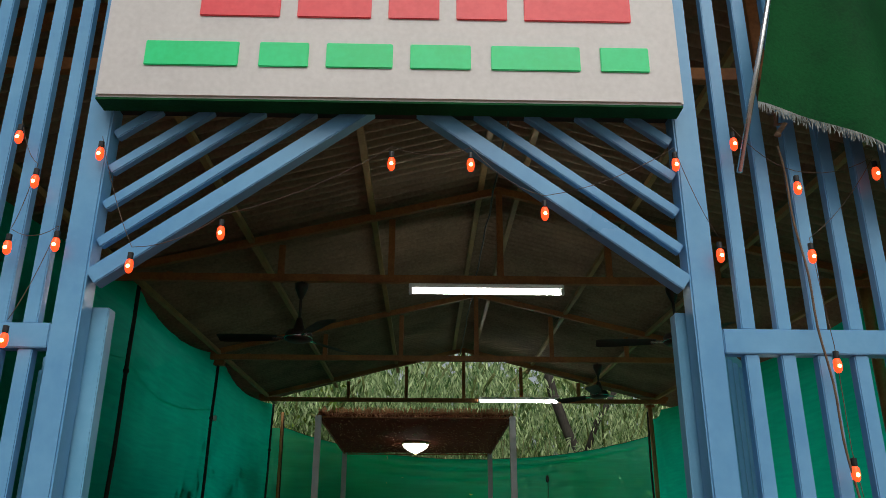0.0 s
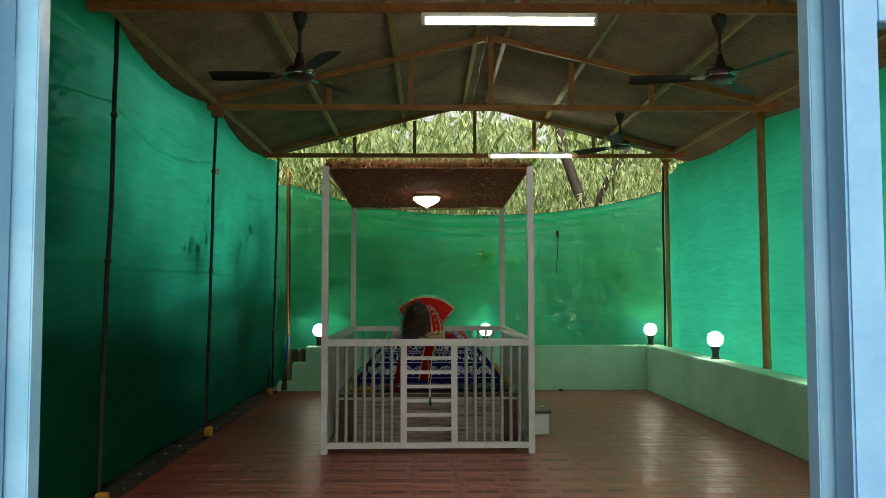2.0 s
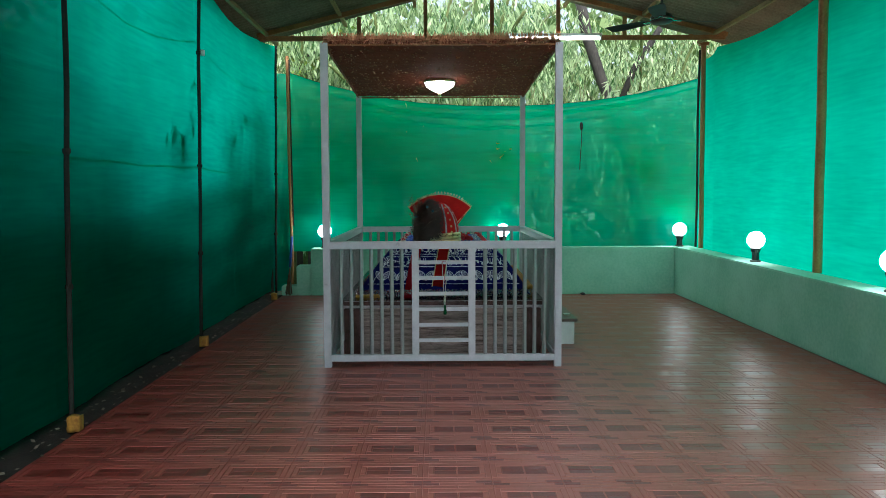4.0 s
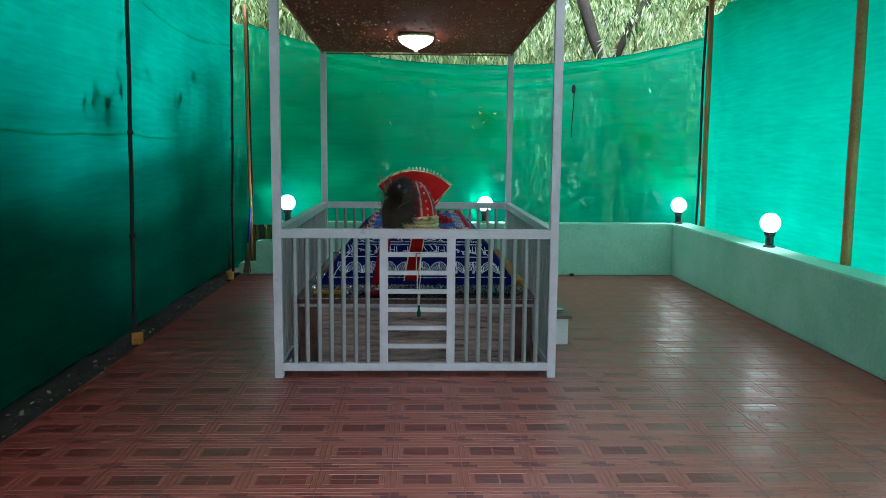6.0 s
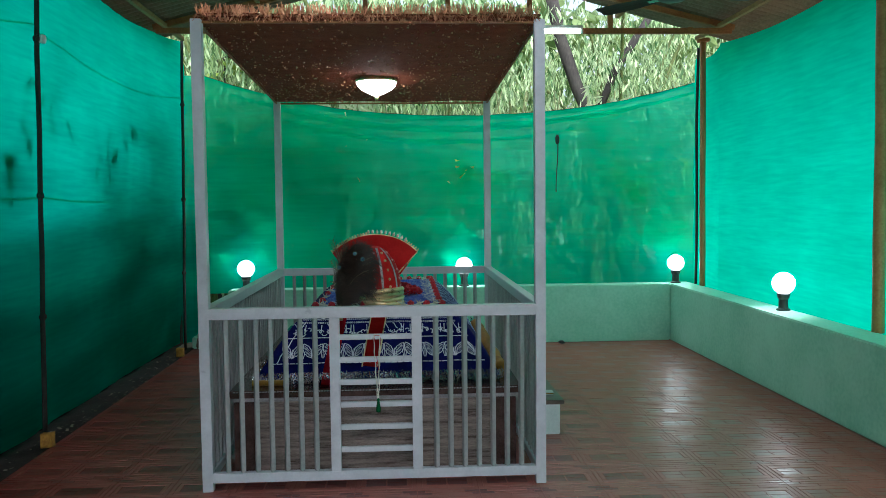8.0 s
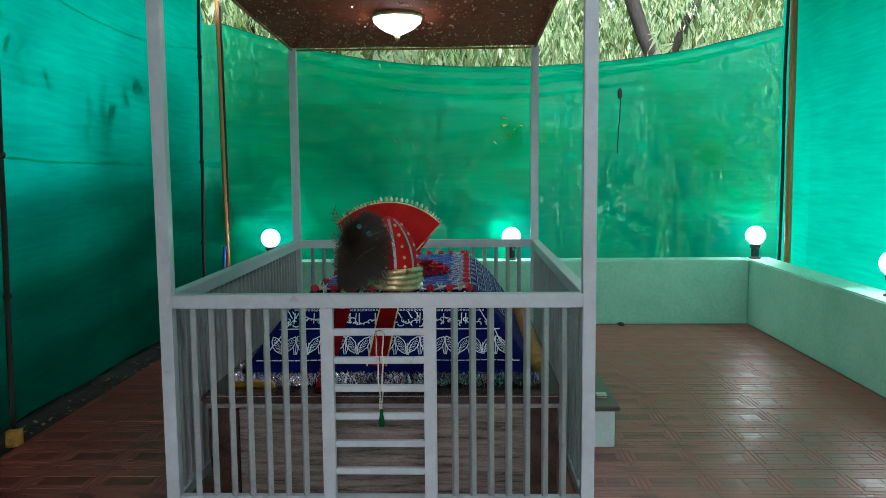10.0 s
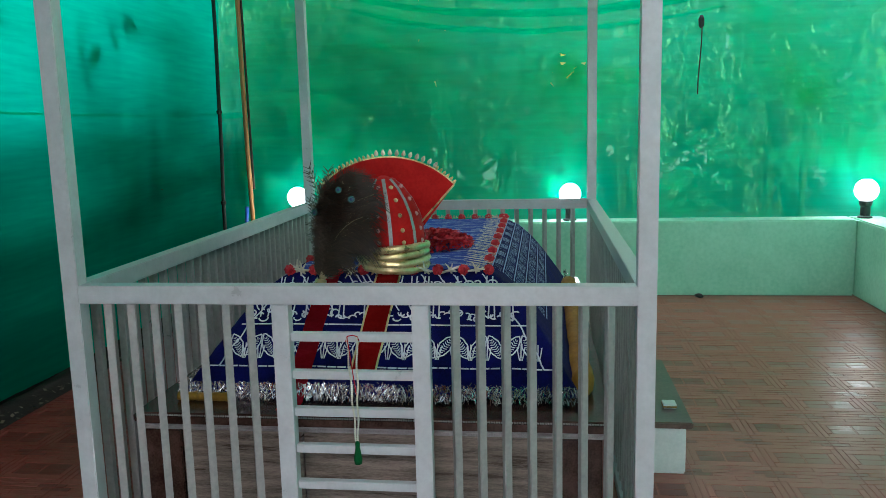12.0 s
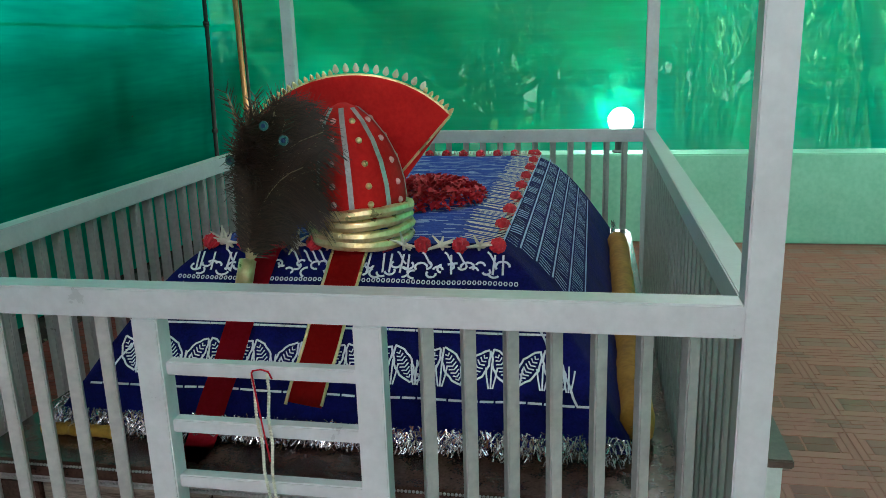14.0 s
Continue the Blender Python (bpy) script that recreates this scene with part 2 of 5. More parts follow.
YELLOW_LEAF = leafy("yellowed_leaf", (0.72, 0.66, 0.16), (0.90, 0.86, 0.40), 0.5)
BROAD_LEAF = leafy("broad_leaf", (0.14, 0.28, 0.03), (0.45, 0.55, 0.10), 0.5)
# shade and sunlight are put into the base colours of these two leaves
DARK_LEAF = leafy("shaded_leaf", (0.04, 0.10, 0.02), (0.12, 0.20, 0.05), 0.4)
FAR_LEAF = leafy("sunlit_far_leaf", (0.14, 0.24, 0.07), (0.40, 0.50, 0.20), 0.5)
DRY_LEAF = leafy("dry_leaf_litter", (0.07, 0.055, 0.035), (0.32, 0.28, 0.20), 0.1, 0.8)
BARK = surface("dark_bark", (0.02, 0.016, 0.013), (0.065, 0.055, 0.045), 0.9, 0.0, 6, 40, 0.9, (1, 1, 0.3))
CULM = surface("bamboo_culm", (0.09, 0.13, 0.03), (0.22, 0.24, 0.08), 0.5, 0.0, 6, 40, 0.2)



def painted_sheen(m, sheen_tone, rough, start=1.3, full=2.4):
    """Paler colour towards the east, painting in the floor's reflected light, with an uneven edge."""
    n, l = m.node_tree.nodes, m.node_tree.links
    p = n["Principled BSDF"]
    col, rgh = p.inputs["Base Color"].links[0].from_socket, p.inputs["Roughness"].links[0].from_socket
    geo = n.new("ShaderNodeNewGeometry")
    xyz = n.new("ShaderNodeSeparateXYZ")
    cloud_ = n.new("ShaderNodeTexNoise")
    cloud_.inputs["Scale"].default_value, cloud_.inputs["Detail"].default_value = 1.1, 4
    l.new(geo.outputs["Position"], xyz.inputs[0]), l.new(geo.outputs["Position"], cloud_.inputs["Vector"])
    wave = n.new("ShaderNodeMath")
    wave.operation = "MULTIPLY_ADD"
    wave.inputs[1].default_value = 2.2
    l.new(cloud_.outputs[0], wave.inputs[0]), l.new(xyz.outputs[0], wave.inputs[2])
    sheen_mask = n.new("ShaderNodeMapRange")
    sheen_mask.inputs[1].default_value, sheen_mask.inputs[2].default_value, sheen_mask.inputs[4].default_value = start, full, 0.85
    l.new(wave.outputs[0], sheen_mask.inputs[0])
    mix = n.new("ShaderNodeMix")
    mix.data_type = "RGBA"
    mix.inputs["B"].default_value = (*sheen_tone, 1)
    l.new(sheen_mask.outputs[0], mix.inputs["Factor"]), l.new(col, mix.inputs["A"])
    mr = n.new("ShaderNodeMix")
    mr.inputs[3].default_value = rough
    l.new(sheen_mask.outputs[0], mr.inputs[0]), l.new(rgh, mr.inputs[2])
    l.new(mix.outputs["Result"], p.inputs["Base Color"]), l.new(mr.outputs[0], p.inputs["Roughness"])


# reflected light put into the tile colours, stronger towards the east
painted_sheen(TILE_DARK, (0.28, 0.092, 0.066), 0.30, 1.9, 2.9)
painted_sheen(TILE_MID, (0.36, 0.118, 0.086), 0.44, -1.2, 1.7)
painted_sheen(TILE_LIGHT, (0.375, 0.124, 0.091), 0.44, -1.2, 1.7)
painted_sheen(GROUT, (0.31, 0.102, 0.075), 0.6, -1.2, 1.7)

for cloth in (VELVET, VELVET_TOP, RED_CLOTH, CRIMSON, NET_SIDE, NET_BACK, FLAG, CANOPY):
    cloth.node_tree.nodes["Principled BSDF"].inputs["Specular IOR Level"].default_value = 0.12


# ---- building helpers ----
def thing(name, place, label, category, group="", kind=""):
    ob = new(name)
    ob.empty_display_size = 0.1
    ob.matrix_basis = Matrix.Translation(place)
    return tagged(ob, label, category, group, kind)


def put(ob, parent):
    ob.parent = parent
    ob.matrix_parent_inverse = parent.matrix_basis.inverted()
    return ob


def part(name, bm, material, parent=None, label="", smooth=False):
    """Links a bmesh in world places as one mesh object, under a thing or a part."""
    me = bpy.data.meshes.new(name)
    bm.to_mesh(me)
    bm.free()
    me.materials.append(material)
    if smooth:
        me.shade_smooth()
    ob = new(name, me)
    if parent:
        put(ob, parent)
    if label:
        ob["label"] = label
    return ob


def cloud(name, verts, faces, material, parent=None, label="", smooth=False):
    me = bpy.data.meshes.new(name)
    me.from_pydata([tuple(v) for v in verts], [], faces)
    me.materials.append(material)
    if smooth:
        me.shade_smooth()
    ob = new(name, me)
    if parent:
        put(ob, parent)
    if label:
        ob["label"] = label
    return ob


def box(bm, lo, hi, bevel=0.004, m=None):
    tmp = bmesh.new()
    bmesh.ops.create_cube(tmp, size=1.0)
    lo, hi = Vector(lo), Vector(hi)
    c, s = (lo + hi) / 2, hi - lo
    for v in tmp.verts:
        v.co = Vector((v.co.x * s.x, v.co.y * s.y, v.co.z * s.z)) + c
    if bevel:
        bmesh.ops.bevel(tmp, geom=tmp.edges[:], offset=min(bevel, min(s) * 0.45), segments=2, affect="EDGES")
    add(bm, tmp, m)


def add(bm, tmp, m=None):
    if m is not None:
        bmesh.ops.transform(tmp, matrix=m, verts=tmp.verts)
    seen = {v: bm.verts.new(v.co) for v in tmp.verts}
    for f in tmp.faces:
        bm.faces.new([seen[v] for v in f.verts])
    tmp.free()


def boxed(name, lo, hi, material, parent=None, bevel=0.004, label="", m=None):
    bm = bmesh.new()
    box(bm, lo, hi, bevel, m)
    return part(name, bm, material, parent, label)


beams = {}


def beam(name, a, b, w, d, material, parent=None, label="", bevel=0.003, round_=False, taper=1.0, twist=0.0):
    """A straight bar from a to b: w across, d deep; alike bars share their mesh."""
    a, b = Vector(a), Vector(b)
    way = b - a
    key = (round(way.length, 3), w, d, material.name, bevel, round_, taper)
    if key not in beams:
        bm = bmesh.new()
        if round_:
            bmesh.ops.create_cone(bm, cap_ends=True, segments=14, radius1=w, radius2=w * taper, depth=way.length, matrix=Matrix.Translation((0, 0, way.length / 2)))
        else:
            box(bm, (-w / 2, -d / 2, 0), (w / 2, d / 2, way.length), bevel)
        me = bpy.data.meshes.new(name)
        bm.to_mesh(me)
        bm.free()
        me.materials.append(material)
        if round_:
            me.shade_smooth()
        beams[key] = me
    ob = new(name, beams[key])
    z = way.normalized()
    y = Vector((0, 1, 0)) if abs(z.y) < 0.9 else Vector((0, 0, 1))
    x = y.cross(z).normalized()
    y = z.cross(x)
    ob.matrix_basis = Matrix.Translation(a) @ Matrix((x, y, z)).transposed().to_4x4() @ Matrix.Rotation(radians(twist), 4, "Z")
    if parent:
        put(ob, parent)
    if label:
        ob["label"] = label
    return ob


def lathe(bm, profile, centre, segments=24, m=None):
    """Turns (radius, height) pairs about a vertical axis."""
    tmp = bmesh.new()
    rings = []
    for r, z in profile:
        rings.append([tmp.verts.new((r * math.cos(2 * math.pi * k / segments), r * math.sin(2 * math.pi * k / segments), z)) for k in range(segments)])
    for p, q in zip(rings, rings[1:]):
        for k in range(segments):
            tmp.faces.new((p[k], p[(k + 1) % segments], q[(k + 1) % segments], q[k]))
    tmp.faces.new(rings[0][::-1]), tmp.faces.new(rings[-1])
    add(bm, tmp, Matrix.Translation(centre) @ (m or Matrix()))


def rod(bm, points, r, segments=6):
    """A thin round cord through the points."""
    rings = []
    pts = [Vector(p) for p in points]
    for i, p in enumerate(pts):
        z = (pts[min(i + 1, len(pts) - 1)] - pts[max(i - 1, 0)]).normalized()
        x = z.cross(Vector((0.31, 0.93, 0.17))).normalized()
        y = z.cross(x)
        rings.append([bm.verts.new(p + r * (math.cos(2 * math.pi * k / segments) * x + math.sin(2 * math.pi * k / segments) * y)) for k in range(segments)])
    for p, q in zip(rings, rings[1:]):
        for k in range(segments):
            bm.faces.new((p[k], p[(k + 1) % segments], q[(k + 1) % segments], q[k]))
    bm.faces.new(rings[0][::-1]), bm.faces.new(rings[-1])


def sheet(bm, nu, nv, fn):
    """A grid of places fn(u, v), u and v from 0 to 1."""
    g = [[bm.verts.new(fn(i / nu, j / nv)) for j in range(nv + 1)] for i in range(nu + 1)]
    for i in range(nu):
        for j in range(nv):
            bm.faces.new((g[i][j], g[i + 1][j], g[i + 1][j + 1], g[i][j + 1]))
    return g


def wob(x, y, z, s=1.0):
    return noise.noise(Vector((x * s, y * s, z * s)))


rng = np.random.default_rng(7)

# ---- plan ----
LEFT, RIGHT, BACK, GATE = -2.36, 3.72, 12.45, 1.50
NET_X = -2.44
RIDGE_X, TIE_Z, RIDGE_Z = 0.67, 3.47, 4.28
SLOPE = (RIDGE_Z - TIE_Z) / (RIDGE_X - LEFT)
TRUSS_Y = (2.35, 5.35, 8.35, 11.35)
FX0, FX1, FY0, FY1 = -0.988, 0.966, 7.45, 10.32


def roof_z(x):
    return RIDGE_Z + 0.10 - SLOPE * abs(x - RIDGE_X)


# ---- ground, floor, parapet ----
bm = bmesh.new()
sheet(bm, 60, 60, lambda u, v: (-400 + 800 * u, -400 + 800 * v, -0.06))
tagged(part("ground", bm, GROUND), "packed brown earth around the shed", "ground", kind="structure")
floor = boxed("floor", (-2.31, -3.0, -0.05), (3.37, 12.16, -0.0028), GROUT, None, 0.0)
tagged(floor, "glossy terracotta tiled floor with brick pattern", "floor", kind="structure")
bm = bmesh.new()
sheet(bm, 8, 90, lambda u, v: (-2.95 + 0.66 * u, 1.3 + 11.1 * v, -0.02 + 0.03 * wob(u * 3, v * 40, 0) - (0.02 if u > 0.95 else 0)))
tagged(part("earth_strip", bm, DIRT, smooth=True), "dark earth strip between tiles and shade net", "ground", kind="structure")

bm = bmesh.new()
box(bm, (3.37, 1.6, 0.0), (3.66, 12.42, 0.68), 0.012)
tagged(part("wall_east", bm, PARAPET), "low mint green plastered parapet wall", "wall", kind="structure")
back_wall = boxed("wall_north", (-1.89, 12.16, 0.0), (3.368, 12.42, 0.68), PARAPET, None, 0.012)
tagged(back_wall, "low mint green plastered end wall with stepped end", "wall", kind="structure")
boxed("wall_step", (-2.10, 12.163, 0.0), (-1.892, 12.42, 0.43), PARAPET, back_wall, 0.012)
boxed("wall_step", (-2.32, 12.166, 0.0), (-2.102, 12.42, 0.14), PARAPET, back_wall, 0.012)

# ---- roof ----
def roof_side(name, sign):
    bm = bmesh.new()
    y0, y1, ny = 1.25, 12.0, 860
    half = 3.85 if sign > 0 else 3.3
    cols = []
    for layer in (0.0, 0.012):
        rows = []
        for j in range(ny + 1):
            y = y0 + (y1 - y0) * j / ny
            w = 0.030 * math.cos(2 * math.pi * y / 0.112)
            row = []
            for k in range(4):
                d = half * k / 3
                row.append(bm.verts.new((RIDGE_X + sign * d, y, RIDGE_Z + 0.14 - SLOPE * d + w + layer)))
            rows.append(row)
        for j in range(ny):
            for k in range(3):
                bm.faces.new((rows[j][k], rows[j + 1][k], rows[j + 1][k + 1], rows[j][k + 1]))
    ob = part(name, bm, ROOF_SHEET, smooth=True)
    return tagged(ob, "weathered corrugated fibre cement roof sheets", "ceiling", kind="structure")


roof_side("ceiling_west", -1)
roof_side("ceiling_east", 1)

# ---- roof trusses and purlins ----
def truss(y):
    t = thing("roof_truss", (RIDGE_X, y, TIE_Z), "rust-red painted steel truss carrying the roof", "truss", "roof trusses")
    beam("tie_beam", (LEFT - 0.02, y, TIE_Z + 0.03), (RIGHT + 0.02, y, TIE_Z + 0.03), 0.06, 0.05, RUST_STEEL, t)
    for s, end in ((-1, LEFT - 0.05), (1, RIGHT + 0.05)):
        beam("rafter", (end, y, TIE_Z + 0.065), (RIDGE_X - s * 0.01, y, RIDGE_Z - 0.005), 0.06, 0.05, RUST_STEEL, t)
    for k in range(-3, 4):
        x = RIDGE_X + 0.872 * k
        top = RIDGE_Z - 0.04 - SLOPE * abs(x - RIDGE_X)
        beam("strut", (x, y, TIE_Z + 0.055), (x, y, top), 0.05, 0.04, RUST_STEEL, t)
    return t


for y in TRUSS_Y:
    truss(y)
for x in (-2.28, -1.32, -0.36, 0.52, 0.84, 1.72, 2.66, 3.60):
    p = beam("purlin", (x, 1.3, roof_z(x) - 0.045), (x, 11.98, roof_z(x) - 0.045), 0.045, 0.045, PURLIN_STEEL)
    tagged(p, "ochre steel purlin under the corrugated roof", "beam", "roof purlins")

# ---- shade nets ----
def scallop(y, knots, sag):
    for a, b in zip(knots, knots[1:]):
        if a <= y <= b:
            f = (y - a) / (b - a)
            return sag * 4 * f * (1 - f)
    return 0.0


def west(u, v):
    y = 1.55 + 10.75 * u
    top = 3.58 - scallop(y, (1.5, 5.75, 8.5, 12.3), 0.13)
    z = 0.05 + (top - 0.05) * v
    belly = scallop(y, (1.5, 5.75, 8.5, 12.3), 0.07)
    x = NET_X + 0.08 * v - 0.05 * (1 - v) ** 2 - belly * (0.35 + 0.65 * v) + 0.030 * wob(y, z * 3, 1, 0.9) + 0.014 * wob(y * 0.6, z * 9, 4) * v
    x += 0.012 * wob(y * 7, z * 0.7, 2) + 0.010 * v ** 3 * math.sin(34 * v + 5 * wob(y, 0, 7, 0.5)) + 0.018 * wob(y * 1.6 + z * 0.5, z * 0.35, 15)
    return x, y, z


def panels(knots, whole, nu, nv, fn, material, label, place):
    """A net made of panels, one from pole to pole."""
    t = thing("shade_net", place, label, "net", "shade nets")
    for a, b in zip(knots, knots[1:]):
        u0, u1 = (a - knots[0]) / whole, (b - knots[0]) / whole
        bm = bmesh.new()
        sheet(bm, max(8, int(nu * (u1 - u0))), nv, lambda u, v: fn(u0 + (u1 - u0) * u, v))
        part("net_panel", bm, material, t, smooth=True)
    return t


panels((1.55, 5.75, 8.5, 12.3), 10.75, 150, 60, west, NET_SIDE, "taut green shade net wall tied to dark poles", (LEFT, 7, 0.05))


def seam(z0, wide, knots, sag, fn, y0, away):
    """A sewn seam where two widths of cloth overlap."""
    bm = bmesh.new()

    def place(u, v):
        uu = y0 + (1 - y0) * u
        y = fn(uu, 0.5)[1]
        z = z0 - scallop(y, knots, sag) - wide * v + 0.012 * wob(y * 2, z0, 1)
        low, high = fn(uu, 0.0)[2], fn(uu, 1.0)[2]
        return fn(uu, (z - low) / (high - low))[0] + away, y, z
    sheet(bm, 120, 1, place)
    return bm


west_net = bpy.data.objects["shade_net"]
for z0, wide, sag in ((2.94, 0.012, 0.14), (1.74, 0.016, 0.02)):
    part("net_seam", seam(z0, wide, (1.5, 5.75, 8.5, 12.3), sag, west, 0.02, 0.012), NET_SIDE, west_net, "overlapping sewn seam", True)


def north(u, v):
    x = -2.24 + 6.07 * u
    top = 2.74 + 0.50 * abs(2 * u - 1.0) ** 2.2 - 0.10 * (u > 0.5) * (2 * u - 1) ** 2 + 0.012 * wob(x * 4, 0, 3)
    z = 0.62 + (top - 0.62) * v
    y = BACK + 0.010 * v ** 4 * math.sin(40 * v + 2 * wob(x, 0, 3)) + 0.05 * math.sin(math.pi * u) * v + 0.03 * wob(x * 0.8, z * 2.2, 6) + 0.02 * wob(x * 0.5, z * 8, 9) * v
    y += 0.035 * v ** 2 * abs(math.sin(11 * v + 1.1 * wob(x * 0.5, 0, 5))) * math.sin(math.pi * u)
    return x, y, z


end_net = thing("shade_net", (0.7, BACK, 0.62), "sagging sheer green shade net with leaves showing through", "net", "shade nets")
bm = bmesh.new()
sheet(bm, 110, 50, north)
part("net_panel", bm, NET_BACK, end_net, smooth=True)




def pleat(drop, wide, sag, u0, u1):
    """A fold where the cloth lies double, hanging below the hem."""
    def place(u, v):
        uu = u0 + (u1 - u0) * u
        x, y, top = north(uu, 1.0)
        z = top - drop - sag * math.sin(math.pi * u) - wide * (0.35 + 0.65 * math.sin(math.pi * u)) * v + 0.006 * wob(x * 3, drop * 9, 2)
        return x, north(uu, (z - 0.62) / (top - 0.62))[1] - 0.012, z
    bm = bmesh.new()
    sheet(bm, 60, 3, place)
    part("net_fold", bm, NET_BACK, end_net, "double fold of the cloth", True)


for fold in ((0.0, 0.06, 0.0, 0.0, 1.0), (0.10, 0.07, 0.03, 0.06, 0.82), (0.24, 0.05, 0.06, 0.15, 0.74), (0.11, 0.05, -0.02, 0.55, 1.0)):
    pleat(*fold)
bm = bmesh.new()
rod(bm, [north(k / 60, 1.0) for k in range(61)], 0.006)
part("hem_rope", bm, POLE_DARK, end_net, "dark rope in the hem", True)


def east(u, v):
    y = 1.55 + 10.85 * u
    top = 3.42 - scallop(y, (1.5, 5.4, 8.45, 11.6, 12.5), 0.07)
    z = 0.60 + (top - 0.60) * v
    return RIGHT + scallop(y, (1.5, 5.4, 8.45, 11.6, 12.5), 0.04) + 0.022 * wob(y * 0.7, z * 2.5, 11) + 0.01 * wob(y * 0.5, z * 9, 12), y, z


panels((1.55, 5.4, 8.45, 11.6, 12.4), 10.85, 130, 50, east, NET_SIDE, "bright green shade net above the low wall", (RIGHT, 7, 0.6))
strip_net = thing("shade_net", (-2.34, 12.36, 0.05), "narrow strip of green shade net at the corner", "net", "shade nets")
for v0, v1, off in ((0.0, 0.54, 0.0), (0.52, 1.0, 0.008)):
    bm = bmesh.new()
    sheet(bm, 10, 26, lambda u, v: (-2.46 + 0.24 * u, 12.30 + 0.12 * u - off + 0.01 * wob(u * 5, v * 9, 2), 0.05 + 3.15 * (v0 + (v1 - v0) * v)))
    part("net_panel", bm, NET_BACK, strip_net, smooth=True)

# poles
def side_pole(y):
    def axis(z):
        return -2.385 + 0.018 * z + 0.012 * wob(y, z, 3, 1.3)
    t = thing("net_pole", (axis(0), y, 0.0), "thin dark pole holding the shade net", "pole", "net poles")
    bm = bmesh.new()
    rod(bm, [(axis(z), y + 0.012 * wob(z, y, 5, 1.1), z) for z in np.linspace(0, 3.55, 14)], 0.017, 8)
    part("pole_shaft", bm, POLE_DARK, t, smooth=True)
    for z in (0.9, 1.75, 2.83):
        bm = bmesh.new()
        lathe(bm, ((0.018, -0.02), (0.025, -0.01), (0.025, 0.01), (0.018, 0.02)), (axis(z), y, z), 10)
        part("tie_knot", bm, POLE_DARK, t)
    if y == 8.5:
        bm = bmesh.new()
        lathe(bm, ((0.012, -0.03), (0.022, -0.025), (0.024, 0.0), (0.022, 0.025), (0.012, 0.03)), (axis(2.83) + 0.035, y + 0.015, 2.83), 10)
        part("insulator", bm, WHITE, t, "small white porcelain insulator", True)
        boxed("cap_block", (-2.39, y - 0.05, 3.43), (-2.25, y + 0.05, 3.58), RUST_STEEL, t, 0.006)
    return t


for y in (5.75, 8.5, 12.1):
    side_pole(y)
for y in (5.70, 8.44, 11.75):
    bm = bmesh.new()
    bmesh.ops.create_cube(bm, size=1.7)
    bmesh.ops.subdivide_edges(bm, edges=bm.edges[:], cuts=3, use_grid_fill=True)
    for v in bm.verts:
        k = 1 + 0.16 * wob(v.co.x, v.co.y, v.co.z + y, 1.4) - 0.10 * max(0, v.co.length - 1)
        v.co = Vector((v.co.x * 0.045 * k, v.co.y * 0.042 * k, v.co.z * 0.058 * k)) + Vector((-2.335, y - 0.02, 0.045))
    tagged(part("stone_block", bm, YELLOW_STONE, smooth=True), "yellow painted stone at the foot of a net pole", "stone", "pole stones")

corner = thing("corner_pole", (-2.20, 12.36, 0.0), "slim bamboo pole at the corner of the nets", "pole")
bm = bmesh.new()
rod(bm, [(-2.19 - 0.03 * z / 3.3 + 0.01 * wob(z, 0, 1, 1.2), 12.37, z) for z in np.linspace(0.02, 3.45, 16)], 0.022, 8)
part("pole_shaft", bm, POLE_WOOD, corner, smooth=True)
bm = bmesh.new()
rod(bm, [(-2.165 - 0.03 * z / 3.3, 12.40, z) for z in np.linspace(1.0, 3.4, 6)], 0.012, 6)
part("dark_lath", bm, POLE_DARK, corner, smooth=True)


def east_post(y, x, r, material, lean, label):
    t = thing("roof_post", (x, y, 0.675), label, "post", "roof posts")
    bm = bmesh.new()
    rod(bm, [(x + lean * z / 3 + 0.012 * wob(y, z, 8, 0.9), y, z) for z in np.linspace(0.675, 3.52, 14)], r, 12)
    part("post_shaft", bm, material, t, smooth=True)
    boxed("post_cap", (x + lean - 0.06, y - 0.05, 3.50), (x + lean + 0.06, y + 0.05, 3.545), RUST_STEEL, t, 0.005)
    return t


east_post(5.45, 3.68, 0.045, POLE_OCHRE, -0.02, "ochre painted round post on the low wall")
east_post(8.50, 3.68, 0.045, POLE_OCHRE, -0.02, "ochre painted round post on the low wall")
east_post(11.93, 3.675, 0.034, POLE_WOOD, -0.02, "slightly bent bamboo post on the low wall")
bm = bmesh.new()
rod(bm, [(3.625 + 0.02 * wob(z, 1, 1), 12.02, z) for z in np.linspace(0.69, 3.45, 10)], 0.016, 8)
tagged(part("net_pole", bm, POLE_DARK, smooth=True), "dark pole behind the bamboo post", "pole", "net poles")

# ---- shrine railing ----
rail = thing("shrine_railing", (0, FY0, 0), "silver grey painted steel railing with canopy posts round the tomb", "railing")
for x in (FX0, FX1):
    for y in (FY0, FY1):
        beam("corner_post", (x, y, 0.0), (x, y, 2.72 if y == FY0 else 2.625), 0.060, 0.060, GREY_PAINT, rail)
x0, x1 = FX0 + 0.030, FX1 - 0.030
for y in (FY0, FY1):
    beam("top_rail", (x0, y, 1.040), (x1, y, 1.040), 0.064, 0.06, GREY_PAINT, rail)
    beam("bottom_rail", (x0, y, 0.078), (x1, y, 0.078), 0.055, 0.05, GREY_PAINT, rail)
    beam("canopy_rail", (x0, y, 2.705 if y == FY0 else 2.61), (x1, y, 2.705 if y == FY0 else 2.61), 0.014, 0.014, RUST_STEEL, rail)
